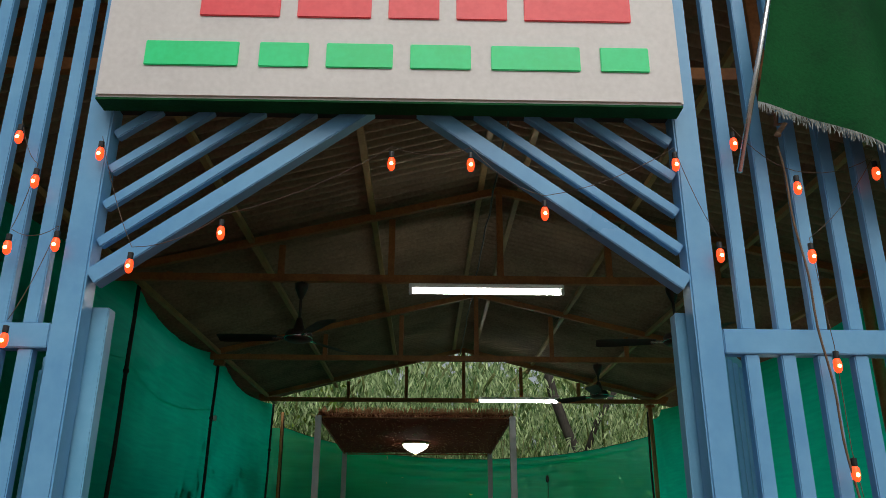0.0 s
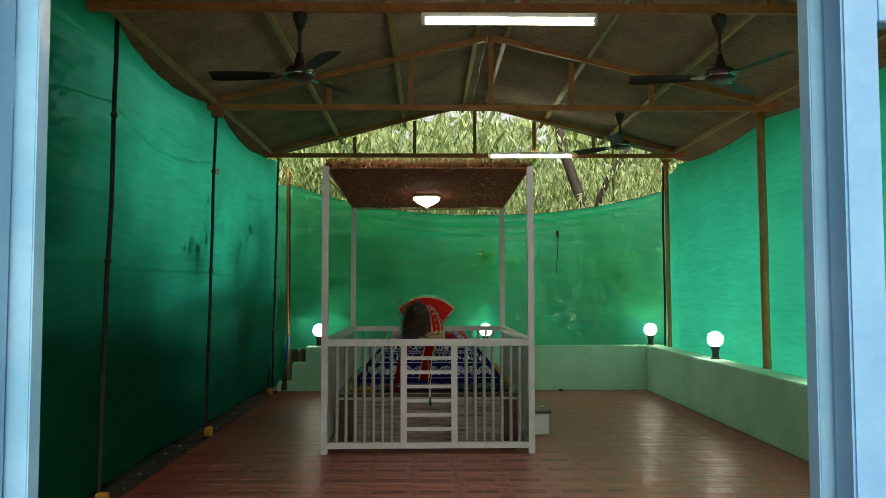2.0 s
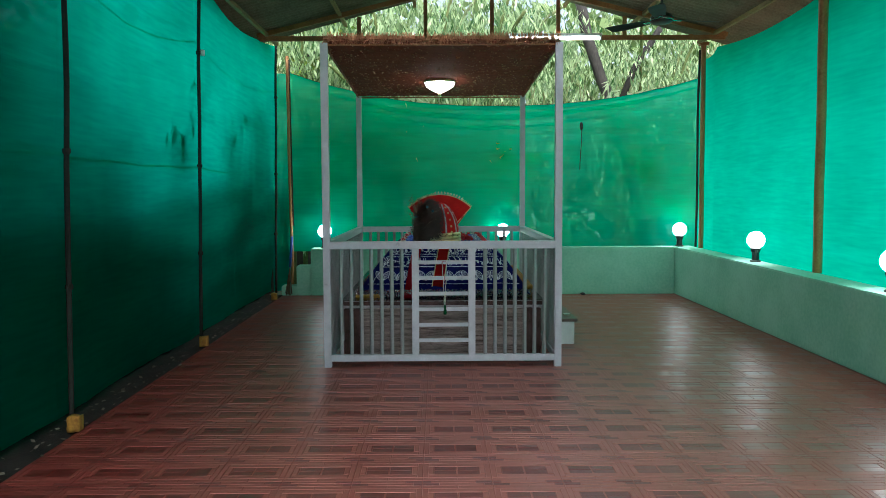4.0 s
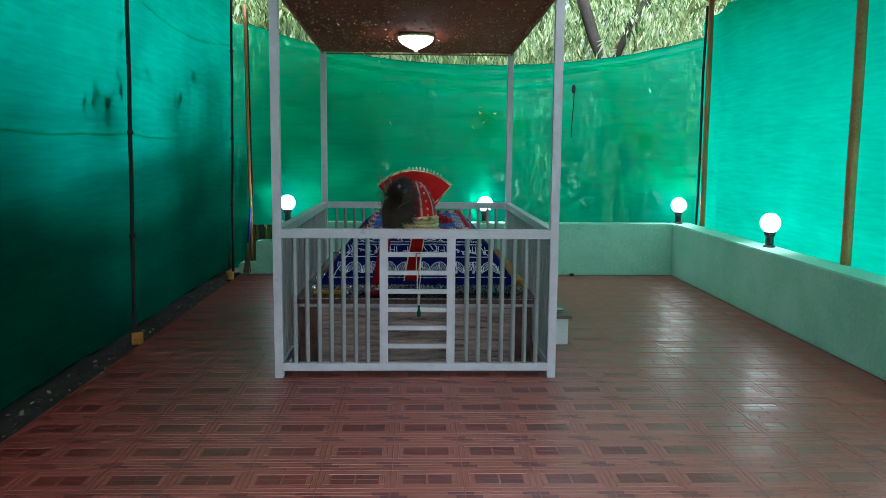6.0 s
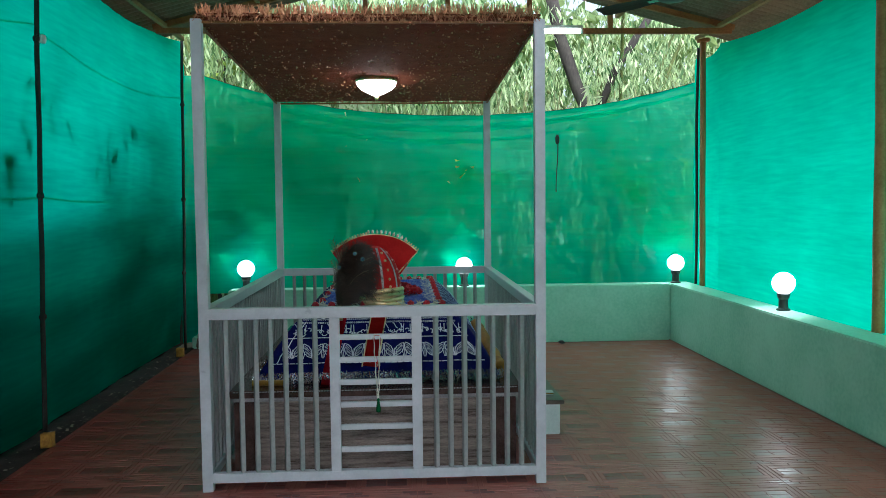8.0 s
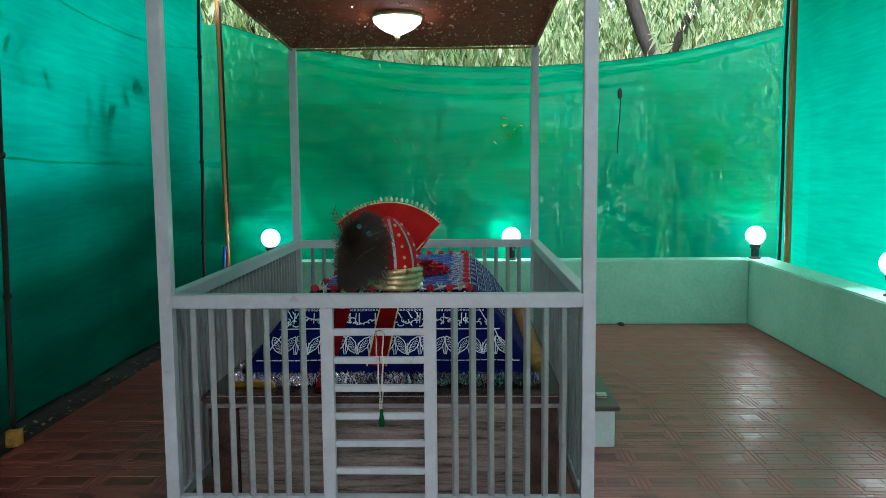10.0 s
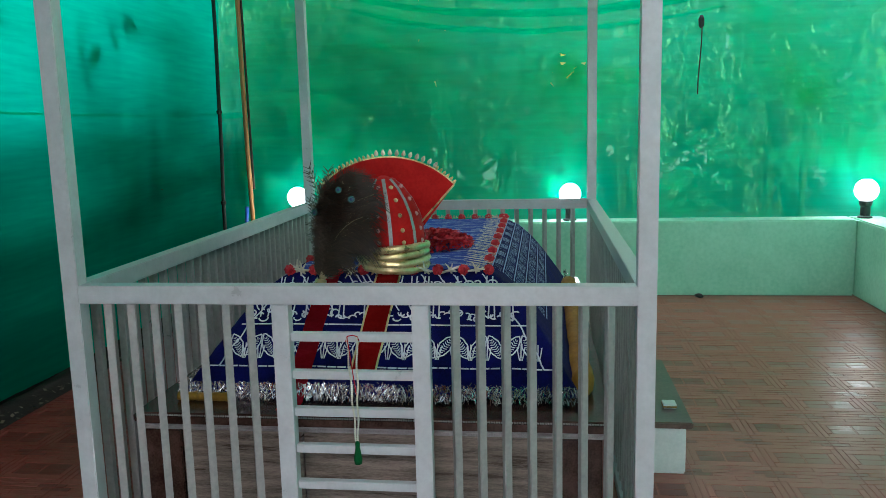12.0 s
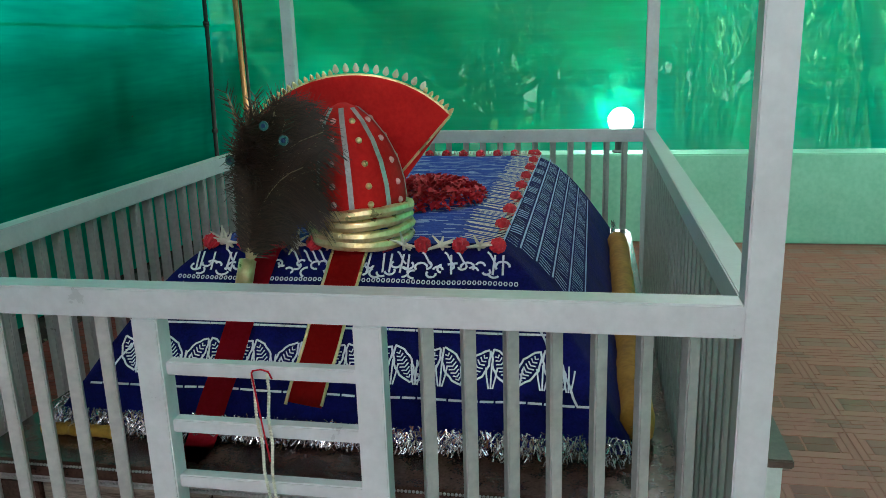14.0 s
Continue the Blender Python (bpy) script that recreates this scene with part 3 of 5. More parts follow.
for x in (FX0, FX1):
    beam("side_top_rail", (x, FY0 + 0.030, 1.040), (x, FY1 - 0.030, 1.040), 0.06, 0.064, GREY_PAINT, rail)
    beam("side_bottom_rail", (x, FY0 + 0.030, 0.078), (x, FY1 - 0.030, 0.078), 0.05, 0.055, GREY_PAINT, rail)
    beam("canopy_rail", (x, FY0 + 0.030, 2.705), (x, FY1 - 0.030, 2.61), 0.014, 0.014, RUST_STEEL, rail)
GX0, GX1 = -0.242, 0.236
for x in (GX0, GX1):
    beam("gate_stile", (x, FY0 - 0.004, 0.106), (x, FY0 - 0.004, 1.007), 0.058, 0.05, GREY_PAINT, rail)
for k in range(6):
    z = 0.892 - 0.133 * k
    beam("gate_bar", (GX0 + 0.029, FY0, z), (GX1 - 0.029, FY0, z), 0.030, 0.03, GREY_PAINT, rail)
for k in range(7):
    for a, b in ((x0, GX0 - 0.029), (GX1 + 0.029, x1)):
        x = a + (b - a) * (k + 1) / 8
        beam("baluster", (x, FY0, 0.105), (x, FY0, 1.008), 0.026, 0.026, BALUSTER_GREY, rail, twist=28)
for k in range(19):
    x = x0 + (x1 - x0) * (k + 1) / 20
    beam("baluster", (x, FY1, 0.105), (x, FY1, 1.008), 0.026, 0.026, BALUSTER_GREY, rail, twist=28)
for k in range(31):
    y = FY0 + 0.030 + (FY1 - FY0 - 0.060) * (k + 1) / 32
    for x in (FX0, FX1):
        beam("baluster", (x, y, 0.105), (x, y, 1.008), 0.03, 0.028, BALUSTER_GREY, rail)

# canopy lying on the posts
canopy = thing("woven_canopy", (0, 8.9, 2.66), "brown woven canopy cloth with copper tinsel fringe", "canopy")
bm = bmesh.new()
for off in (0.0, 0.018):
    sheet(bm, 40, 60, lambda u, v: (FX0 - 0.01 + (FX1 - FX0 + 0.02) * u, FY0 - 0.03 + (FY1 - FY0 + 0.06) * v,
                                    2.726 + off - 0.095 * v + 0.016 * wob(u * 4, v * 6, 3) - 0.05 * math.sin(math.pi * u) * math.sin(math.pi * v)))
part("canopy_cloth", bm, CANOPY, canopy, smooth=True)
vs, fs = [], []
for k in range(2600):
    e = rng.random()
    if k < 1700:
        x, y = FX0 + (FX1 - FX0) * e, FY0 - 0.035 + 0.05 * rng.random()
    elif k < 2150:
        x, y = FX0 + (FX1 - FX0) * e, FY1 + 0.02
    else:
        x, y = (FX0, FX1)[k % 2], FY0 + (FY1 - FY0) * e
    base = Vector((x, y, 2.735 - 0.095 * max(0.0, min(1.0, (y - FY0) / (FY1 - FY0))) + 0.012 * rng.random()))
    tip = base + Vector(((rng.random() - 0.5) * 0.05, -0.02 * rng.random(), (rng.random() - 0.40) * 0.11))
    side = Vector((0.0035, 0.001, 0))
    i = len(vs)
    vs += [base - side, base + side, tip + side * 0.6, tip - side * 0.6]
    fs.append((i, i + 1, i + 2, i + 3))
tagged(cloud("tinsel_fringe", vs, fs, TINSEL_GOLD, canopy, "copper tinsel fringe"), kind="stuff")
vs, fs = [], []
for k in range(1100):
    x, y = FX0 + (FX1 - FX0) * rng.random(), FY0 + (FY1 - FY0) * rng.random()
    u, v = (x - FX0) / (FX1 - FX0), (y - FY0) / (FY1 - FY0)
    z = 2.721 - 0.095 * v + 0.016 * wob(u * 4, v * 6, 3) - 0.05 * math.sin(math.pi * u) * math.sin(math.pi * v)
    a = rng.random() * 6.28
    d = Vector((math.cos(a), math.sin(a), 0)) * (0.004 + 0.006 * rng.random())
    s = Vector((-d.y, d.x, 0)) * 0.18
    c = Vector((x, y, z - 0.004))
    i = len(vs)
    vs += [c - d - s, c + d - s, c + d + s - Vector((0, 0, 0.008)), c - d + s - Vector((0, 0, 0.008))]
    fs.append((i, i + 1, i + 2, i + 3))
tagged(cloud("tinsel_glitter", vs, fs, TINSEL_GOLD, canopy, "glittering copper flecks"), kind="stuff")

LX, LY = -0.025, 9.0
lamp = thing("bowl_ceiling_light", (LX, LY, 2.5), "lit frosted glass bowl light with gilt rim", "ceiling light")
bm = bmesh.new()
lathe(bm, ((0.015, 2.644), (0.10, 2.640), (0.145, 2.632), (0.163, 2.615), (0.16, 2.602)), (LX, LY, 0), 32)
part("rim", bm, GOLD, lamp, "cream and gilt rim", True)
bm = bmesh.new()
lathe(bm, ((0.155, 2.604), (0.148, 2.578), (0.118, 2.548), (0.078, 2.524), (0.036, 2.506), (0.012, 2.494)), (LX, LY, 0), 32)
part("glass_bowl", bm, BOWL, lamp, "lit frosted bowl", True)
bm = bmesh.new()
lathe(bm, ((0.012, 2.494), (0.018, 2.484), (0.012, 2.470), (0.004, 2.462)), (LX, LY, 0), 12)
part("finial", bm, GOLD, lamp, smooth=True)
bm = bmesh.new()
lathe(bm, ((0.02, 2.640), (0.02, 2.70)), (LX, LY, 0), 10)
part("hanger", bm, GOLD, lamp)

# ---- tomb base ----
TX0, TX1, TY0, TY1, TZ = -0.87, 0.85, 7.62, 10.20, 0.55
base = thing("tomb_plinth", (0, 8.9, 0), "brown streaked stone plinth with dark granite corners", "plinth")
boxed("core", (TX0 + 0.03, TY0 + 0.03, 0.0), (TX1 - 0.03, TY1 - 0.03, TZ - 0.06), GRANITE, base)
for k in range(3):
    a = TX0 + 0.15 + k * (TX1 - TX0 - 0.30) / 3
    b = a + (TX1 - TX0 - 0.30) / 3 - 0.006
    boxed("front_panel", (a, TY0 + 0.004, 0.02), (b, TY0 + 0.028, TZ - 0.075), MARBLE, base, 0.003)
for x in (TX0, TX1 - 0.15):
    boxed("corner_panel", (x, TY0, 0.0), (x + 0.145, TY0 + 0.029, TZ - 0.075), GRANITE, base, 0.004)
for k in range(4):
    a = TY0 + 0.035 + k * (TY1 - TY0 - 0.07) / 4
    for x in (TX0 + 0.002, TX1 - 0.028):
        boxed("side_panel", (x, a, 0.02), (x + 0.026, a + (TY1 - TY0 - 0.07) / 4 - 0.006, TZ - 0.075), MARBLE, base, 0.003)
boxed("top_slab", (TX0 - 0.03, TY0 - 0.03, TZ - 0.045), (TX1 + 0.03, TY1 + 0.03, TZ), GRANITE, base, 0.012)
bm = bmesh.new()
for k in range(190):
    x = TX0 + (TX1 - TX0) * (k + 0.5) / 190
    for y, z in ((TY0 - 0.012, TZ - 0.058), (TY0 - 0.030, TZ - 0.006)):
        bmesh.ops.create_icosphere(bm, subdivisions=1, radius=0.0042, matrix=Matrix.Translation((x, y, z)))
box(bm, (TX0 - 0.005, TY0 - 0.010, TZ - 0.070), (TX1 + 0.005, TY0 + 0.01, TZ - 0.046), 0.003)
tagged(part("bead_moulding", bm, BRAID, base, "thin pale beaded moulding"), kind="stuff")

# ---- gate ----
gate = thing("entrance_gate", (-0.05, GATE, 0), "sky blue painted steel gateway with slanted braces", "gate")
PX0, PX1 = -0.903, 0.855
for x in (PX0, PX1):
    beam("gate_post", (x, GATE, -0.05), (x, GATE, 3.50), 0.075, 0.075, BLUE_PAINT, gate, bevel=0.005)
beam("lintel", (PX0 + 0.038, GATE, 2.835), (PX1 - 0.038, GATE, 2.835), 0.06, 0.06, POLE_DARK, gate, "dark painted lintel")
for s, px in ((1, PX0 + 0.043), (-1, PX1 - 0.043)):
    beam("main_brace", (px, GATE - 0.006, 2.265), (px + s * 0.76, GATE - 0.006, 2.825), 0.05, 0.055, BLUE_PAINT, gate)
    for k in range(1, 5):
        d = 0.745 - 0.155 * k
        beam("slanted_bar", (px, GATE, 2.81 - d * 0.7434), (px + s * d, GATE, 2.81), 0.03, 0.03, BLUE_PAINT, gate)


def bar_panel(xa, xb, first, label):
    t = thing("barred_panel", ((xa + xb) / 2, GATE, 0), label, "grille", "barred panels beside the gate")
    for z in (0.12, 2.10, 3.46):
        beam("cross_rail", (xa, GATE, z), (xb, GATE, z), 0.07, 0.05, BLUE_PAINT, t)
    x = first
    while xa + 0.03 < x < xb - 0.03:
        beam("upright_bar", (x, GATE, 0.155), (x, GATE, 2.065), 0.04, 0.035, BLUE_PAINT, t)
        beam("upright_bar", (x, GATE, 2.135), (x, GATE, 3.425), 0.04, 0.035, BLUE_PAINT, t)
        x += 0.1015 if first > 0 else -0.0855
    return t


bar_panel(PX1 + 0.043, RIGHT - 0.03, 0.975, "tall sky blue steel bars closing the shed front")
bar_panel(LEFT + 0.03, PX0 - 0.043, -1.007, "tall sky blue steel bars closing the shed front")


def gate_leaf(x, s):
    """An open gate leaf, swung inwards past the square; s: 1 for the east one."""
    t = thing("gate_leaf", (x, GATE + 0.06, 0), "pale blue steel gate leaf standing open inwards", "gate leaf", "gate leaves")
    m = Matrix.Translation((x, GATE + 0.075, 0)) @ Matrix.Rotation(-s * radians(33), 4, "Z")

    def at(p):
        return m @ Vector(p)
    for y in (0.0, 0.80):
        beam("stile", at((0, y, 0.04)), at((0, y, 2.20)), 0.05, 0.05, PALE_BLUE, t)
    for z in (0.08, 1.1, 2.17):
        beam("leaf_rail", at((0, 0.026, z)), at((0, 0.774, z)), 0.04, 0.04, PALE_BLUE, t)
    bm = bmesh.new()
    sheet(bm, 90, 2, lambda u, v: at((s * (0.036 + 0.010 * math.cos(u * 60)), 0.0 + 0.80 * u, 0.06 + 2.08 * v)))
    part("corrugated_sheet", bm, BLUE_PAINT, t, smooth=True)
    for z in (0.5, 1.95):
        bm = bmesh.new()
        lathe(bm, ((0.012, -0.05), (0.014, -0.045), (0.014, 0.045), (0.012, 0.05)), (x + s * 0.035, GATE + 0.052, z), 10)
        part("hinge", bm, PALE_BLUE, t, smooth=True)
    return t


gate_leaf(-0.85, -1)
gate_leaf(0.818, 1)

# ---- sign ----
SX0, SX1, SZ0, SZ1, SY = -0.893, 0.829, 2.785, 3.36, GATE - 0.09
sign = thing("name_sign", (-0.05, SY, SZ0), "white box sign with red and green raised letters", "sign")
boxed("sign_box", (SX0, SY - 0.03, SZ0), (SX1, SY + 0.04, SZ1), SIGN_FACE, sign, 0.008)
boxed("sign_tray", (SX0 + 0.004, SY - 0.026, SZ0 - 0.007), (SX1 - 0.004, SY + 0.042, SZ0 - 0.0005), FLAG, sign, 0.0, "dark green underside")
for a, b in ((0.075, 0.235), (0.27, 0.355), (0.385, 0.50), (0.53, 0.635), (0.67, 0.825), (0.86, 0.945)):
    bm = bmesh.new()
    xa, xb = SX0 + (SX1 - SX0) * a, SX0 + (SX1 - SX0) * b
    box(bm, (xa, SY - 0.036, 2.89), (xb, SY - 0.03, 2.975), 0.004)
    part("letter_bar", bm, SIGN_GREEN, sign, "green word bar")
for a, b in ((0.16, 0.30), (0.33, 0.46), (0.49, 0.58), (0.61, 0.70), (0.73, 0.92)):
    bm = bmesh.new()
    xa, xb = SX0 + (SX1 - SX0) * a, SX0 + (SX1 - SX0) * b
    box(bm, (xa, SY - 0.036, 3.065), (xb, SY - 0.03, 3.165), 0.004)
    part("letter_bar", bm, SIGN_RED, sign, "red word bar")

# ---- coloured bulbs on the gate ----
def bulb_string(places, label):
    t = thing("bulb_string", places[0], label, "string lights", "string lights on the gate")
    pts = []
    for a, b in zip(places, places[1:]):
        a, b = Vector(a) + Vector((0, 0, 0.05)), Vector(b) + Vector((0, 0, 0.05))
        for k in range(6):
            f = k / 6
            pts.append(a.lerp(b, f) - Vector((0, 0, 0.10 * f * (1 - f))))
    pts.append(Vector(places[-1]) + Vector((0, 0, 0.05)))
    bm = bmesh.new()
    rod(bm, pts, 0.0011, 5)
    part("flex", bm, WIRE, t, smooth=True)
    for p in places:
        bm = bmesh.new()
        lathe(bm, ((0.004, 0.035), (0.008, 0.033), (0.008, 0.016), (0.007, 0.013)), p, 10)
        part("bulb_holder", bm, BLACK, t)
        bm = bmesh.new()
        lathe(bm, ((0.006, 0.015), (0.010, 0.008), (0.0115, -0.006), (0.010, -0.018), (0.005, -0.025)), p, 12)
        bulb = part("bulb", bm, BULB, t, "lit orange-red bulb", True)
        bm = bmesh.new()
        bmesh.ops.create_uvsphere(bm, u_segments=8, v_segments=6, radius=0.006, matrix=Matrix.Translation((p[0], p[1] - 0.0085, p[2] - 0.008)))
        part("filament", bm, FILAMENT, bulb, "glowing filament", True)
    return t


GY = GATE - 0.07
bulb_string([(-1.11, GY, 2.68), (-1.04, GY, 2.54), (-1.08, GY, 2.34), (-0.95, GY, 2.35), (-1.04, GY, 2.08)], "lit orange-red bulbs on brown flex tied to bars")
bulb_string([(-0.87, GY, 2.63), (-0.74, GY, 2.29), (-0.50, GY, 2.39), (-0.03, GY, 2.61), (0.20, GY, 2.61), (0.41, GY, 2.46), (0.80, GY, 2.62), (0.90, GY, 2.34)], "lit orange-red bulbs on brown flex along the gateway")
bulb_string([(0.98, GY, 2.69), (1.15, GY, 2.55), (1.39, GY, 2.60), (1.16, GY, 2.34), (1.18, GY, 2.03), (1.18, GY, 1.75), (1.22, GY, 1.40)], "lit orange-red bulbs on brown flex tied to bars")

# flag on the gate
flag = thing("green_flag", (1.12, GATE - 0.16, 2.66), "dark green cloth flag with silver fringe on a thin stick", "flag")
beam("flag_stick", (0.955, GATE - 0.14, 2.56), (1.19, GATE - 0.18, 3.45), 0.008, 0.008, CHROME, flag, "thin metal stick", round_=True)


def flag_place(u, v):
    x = 1.03 + 0.85 * u + 0.16 * v * (1 - 0.3 * u)
    z = 2.78 + 0.64 * v - 0.40 * u + 0.03 * math.sin(u * 9)
    return x, GATE - 0.155 + 0.09 * math.sin(u * 13 + v * 2.4) * u ** 0.7, z


bm = bmesh.new()
sheet(bm, 40, 16, flag_place)
part("flag_cloth", bm, FLAG, flag, smooth=True)
vs, fs = [], []
for k in range(420):
    p = Vector(flag_place(k / 420, 0.0))
    q = p + Vector(((rng.random() - 0.5) * 0.02, -0.01 * rng.random(), -0.015 - 0.025 * rng.random()))
    i = len(vs)
    vs += [p, p + Vector((0.0025, 0, 0)), q + Vector((0.002, 0, 0)), q]
    fs.append((i, i + 1, i + 2, i + 3))
tagged(cloud("flag_fringe", vs, fs, THREAD, flag, "silver thread fringe"), kind="stuff")
bm = bmesh.new()
rod(bm, [(1.10 + 0.012 * math.sin(k * 1.3), GATE - 0.09 - 0.04 * (k % 2), 2.92 - 0.018 * k) for k in range(14)], 0.008, 7)
rod(bm, [(1.11 + 0.10 * k / 30 + 0.004 * math.sin(k), GATE - 0.07, 2.68 - 0.05 * k) for k in range(31)], 0.0032, 6)
tagged(part("jute_rope", bm, ROPE, smooth=True), "knotted jute rope hanging on the bars", "rope")

# ---- lamps ----
def tube_light(x, y, z):
    t = thing("tube_light", (x, y, z), "lit white fluorescent tube under a roof truss", "tube light", "tube lights")
    boxed("batten", (x - 0.61, y - 0.025, z + 0.012), (x + 0.61, y + 0.025, z + 0.05), WHITE, t, 0.005)
    bm = bmesh.new()
    bmesh.ops.create_cone(bm, cap_ends=True, segments=14, radius1=0.02, radius2=0.02, depth=1.16, matrix=Matrix.Translation((x, y - 0.01, z - 0.012)) @ Matrix.Rotation(radians(90), 4, "Y"))
    part("tube", bm, TUBE, t, "lit tube", True)
    for s in (-1, 1):
        boxed("end_cap", (x + s * 0.595 - 0.014, y - 0.032, z - 0.035), (x + s * 0.595 + 0.014, y + 0.015, z + 0.011), WHITE, t, 0.004)
    return t


tube_light(0.552, 5.30, TIE_Z - 0.072)
tube_light(1.486, 11.26, TIE_Z + 0.018)


def globe_lamp(x, y, z=0.68):
    t = thing("globe_lamp", (x, y, z), "lit white globe lamp on a short black stem", "lamp", "globe lamps on the wall")
    bm = bmesh.new()
    lathe(bm, ((0.06, 0.0), (0.062, 0.012), (0.042, 0.022), (0.040, 0.10), (0.05, 0.115), (0.058, 0.15), (0.05, 0.16)), (x, y, z), 20)
    part("stem", bm, BLACK, t, smooth=False)
    bm = bmesh.new()
    bmesh.ops.create_uvsphere(bm, u_segments=24, v_segments=16, radius=0.098, matrix=Matrix.Translation((x, y, z + 0.245)))
    part("globe", bm, GLOBE, t, "lit opal globe", True)
    return t


for x, y in ((3.54, 6.97), (3.56, 9.73), (3.47, 12.28), (0.89, 12.29), (-1.70, 12.29)):
    globe_lamp(x, y)


def ceiling_fan(x, y, hub, turn):
    top = TIE_Z - 0.005
    t = thing("ceiling_fan", (x, y, hub), "dark brown three-bladed ceiling fan hung from a truss", "fan", "ceiling fans")
    bm = bmesh.new()
    lathe(bm, ((0.012, hub + 0.05), (0.012, top)), (x, y, 0), 10)
    part("downrod", bm, FAN_BODY, t, smooth=True)
    bm = bmesh.new()
    lathe(bm, ((0.016, top - 0.14), (0.05, top - 0.06), (0.055, top - 0.02), (0.02, top - 0.015)), (x, y, 0), 18)
    part("canopy_cup", bm, FAN_BODY, t, smooth=True)
    bm = bmesh.new()
    lathe(bm, ((0.02, hub + 0.15), (0.045, hub + 0.06), (0.09, hub + 0.045), (0.105, hub + 0.02), (0.105, hub - 0.02), (0.08, hub - 0.035), (0.03, hub - 0.04)), (x, y, 0), 24)
    part("motor_housing", bm, FAN_BODY, t, smooth=True)
    bm = bmesh.new()
    lathe(bm, ((0.107, hub - 0.012), (0.109, hub - 0.006), (0.107, hub)), (x, y, 0), 24)
    part("trim_ring", bm, CHROME, t, "chrome ring", True)
    for k in range(3):
        m = Matrix.Translation((x, y, hub - 0.005)) @ Matrix.Rotation(radians(turn + 120 * k), 4, "Z") @ Matrix.Rotation(radians(11), 4, "X")
        tmp = bmesh.new()
        sheet(tmp, 14, 4, lambda u, v: (0.16 + 0.46 * u, (v - 0.5) * (0.10 + 0.05 * math.sin(min(1, u * 1.2) * 1.7)) * (1 if u < 0.93 else 0.8), 0.004 * math.sin(v * 3.14)))
        bmesh.ops.solidify(tmp, geom=tmp.faces[:], thickness=0.004)
        bm = bmesh.new()
        add(bm, tmp, m)
        blade = part("blade", bm, FAN_BODY, t, smooth=False)
        bm = bmesh.new()
        box(bm, (0.08, -0.022, -0.006), (0.20, 0.022, 0.004), 0.003, m)
        part("blade_arm", bm, CHROME, blade)
    return t


ceiling_fan(-0.90, 5.33, 3.02, 58)
ceiling_fan(2.03, 5.33, 3.02, 50)
ceiling_fan(2.07, 8.37, 3.10, 10)

# ---- tomb covers ----
CW, HW, CF, HF, CB, HB, CT, HZ = 0.41, 0.77, 8.10, 7.76, 9.88, 10.16, 0.99, 0.575


def cover_z(x, y):
    tx = max(0.0, (abs(x) - CW) / (HW - CW))
    ty = max(0.0, (CF - y) / (CF - HF), (y - CB) / (HB - CB))
    t = max(tx ** 1.5, ty ** 1.1)
    return CT - (CT - HZ) * t


def ticks(edges, counts):
    out = []
    for a, b, n in zip(edges, edges[1:], counts):
        out += [a + (b - a) * k / n for k in range(n)]
    return out + [edges[-1]]


xs = ticks((-HW, -CW, CW, HW), (16, 24, 16))
ys = ticks((HF, CF, CB, HB), (18, 40, 14))
cover = thing("tomb_cover", (0, 8.9, HZ), "royal blue velvet tomb cover with white embroidery and silver fringe", "cloth")
bm = bmesh.new()
g = [[bm.verts.new((x, y, cover_z(x, y) + 0.006 * wob(x * 5, y * 5, 1) + 0.004 * wob(x * 14, y * 14, 2))) for y in ys] for x in xs]
for i in range(len(xs) - 1):
    for j in range(len(ys) - 1):
        bm.faces.new((g[i][j], g[i + 1][j], g[i + 1][j + 1], g[i][j + 1]))
part("velvet_sheet", bm, VELVET, cover, smooth=True)


def brocade(x, y):
    return Vector((x, y, cover_z(x, y) + 0.009 + 0.006 * wob(x * 5, y * 5, 1)))


bm = bmesh.new()
sheet(bm, 30, 50, lambda u, v: brocade(-CW + 0.01 + (2 * CW - 0.02) * u, CF + 0.02 + (CB - CF - 0.05) * v))
part("brocade_panel", bm, VELVET_TOP, cover, "blue woven brocade panel", True)
bm = bmesh.new()
for k in range(520):
    x, y = -CW + 0.03 + (2 * CW - 0.14) * rng.random(), CF + 0.06 + (CB - CF - 0.12) * rng.random()
    w, lift = 0.012 + 0.03 * rng.random(), Vector((0, 0, 0.003))
    a, b, d = brocade(x - w, y) + lift, brocade(x + w, y + 0.01 * (rng.random() - 0.5)) + lift, Vector((0, 0.0022 + 0.003 * rng.random(), 0))
    bm.faces.new([bm.verts.new(q) for q in (a - d, b - d, b + d, a + d)])
tagged(part("brocade_flecks", bm, PALE_STITCH, cover, "pale woven flecks"), kind="stuff")


def front(x, s, lift=0.0):
    """A place on the sloping front of the cover: s from its top edge, 0, to its hem, 1."""
    y = CF - (CF - HF) * s
    return Vector((x, y - 0.8 * lift - 0.006, cover_z(x * 0.5, y) + 0.6 * lift + 0.006 * wob(x * 5, y * 5, 1)))


def ribbon(bm, pts, w, normal=Vector((0, -0.8, 0.6))):
    pts = [Vector(p) for p in pts]
    pairs = []
    for i, p in enumerate(pts):
        d = pts[min(i + 1, len(pts) - 1)] - pts[max(i - 1, 0)]
        s = d.cross(normal).normalized() * (w / 2)
        pairs.append((bm.verts.new(p - s), bm.verts.new(p + s)))
    for (a, b), (c, d) in zip(pairs, pairs[1:]):
        bm.faces.new((a, b, d, c))


def half_width(s):
    return CW + (HW - CW) * s ** 0.75 - 0.035


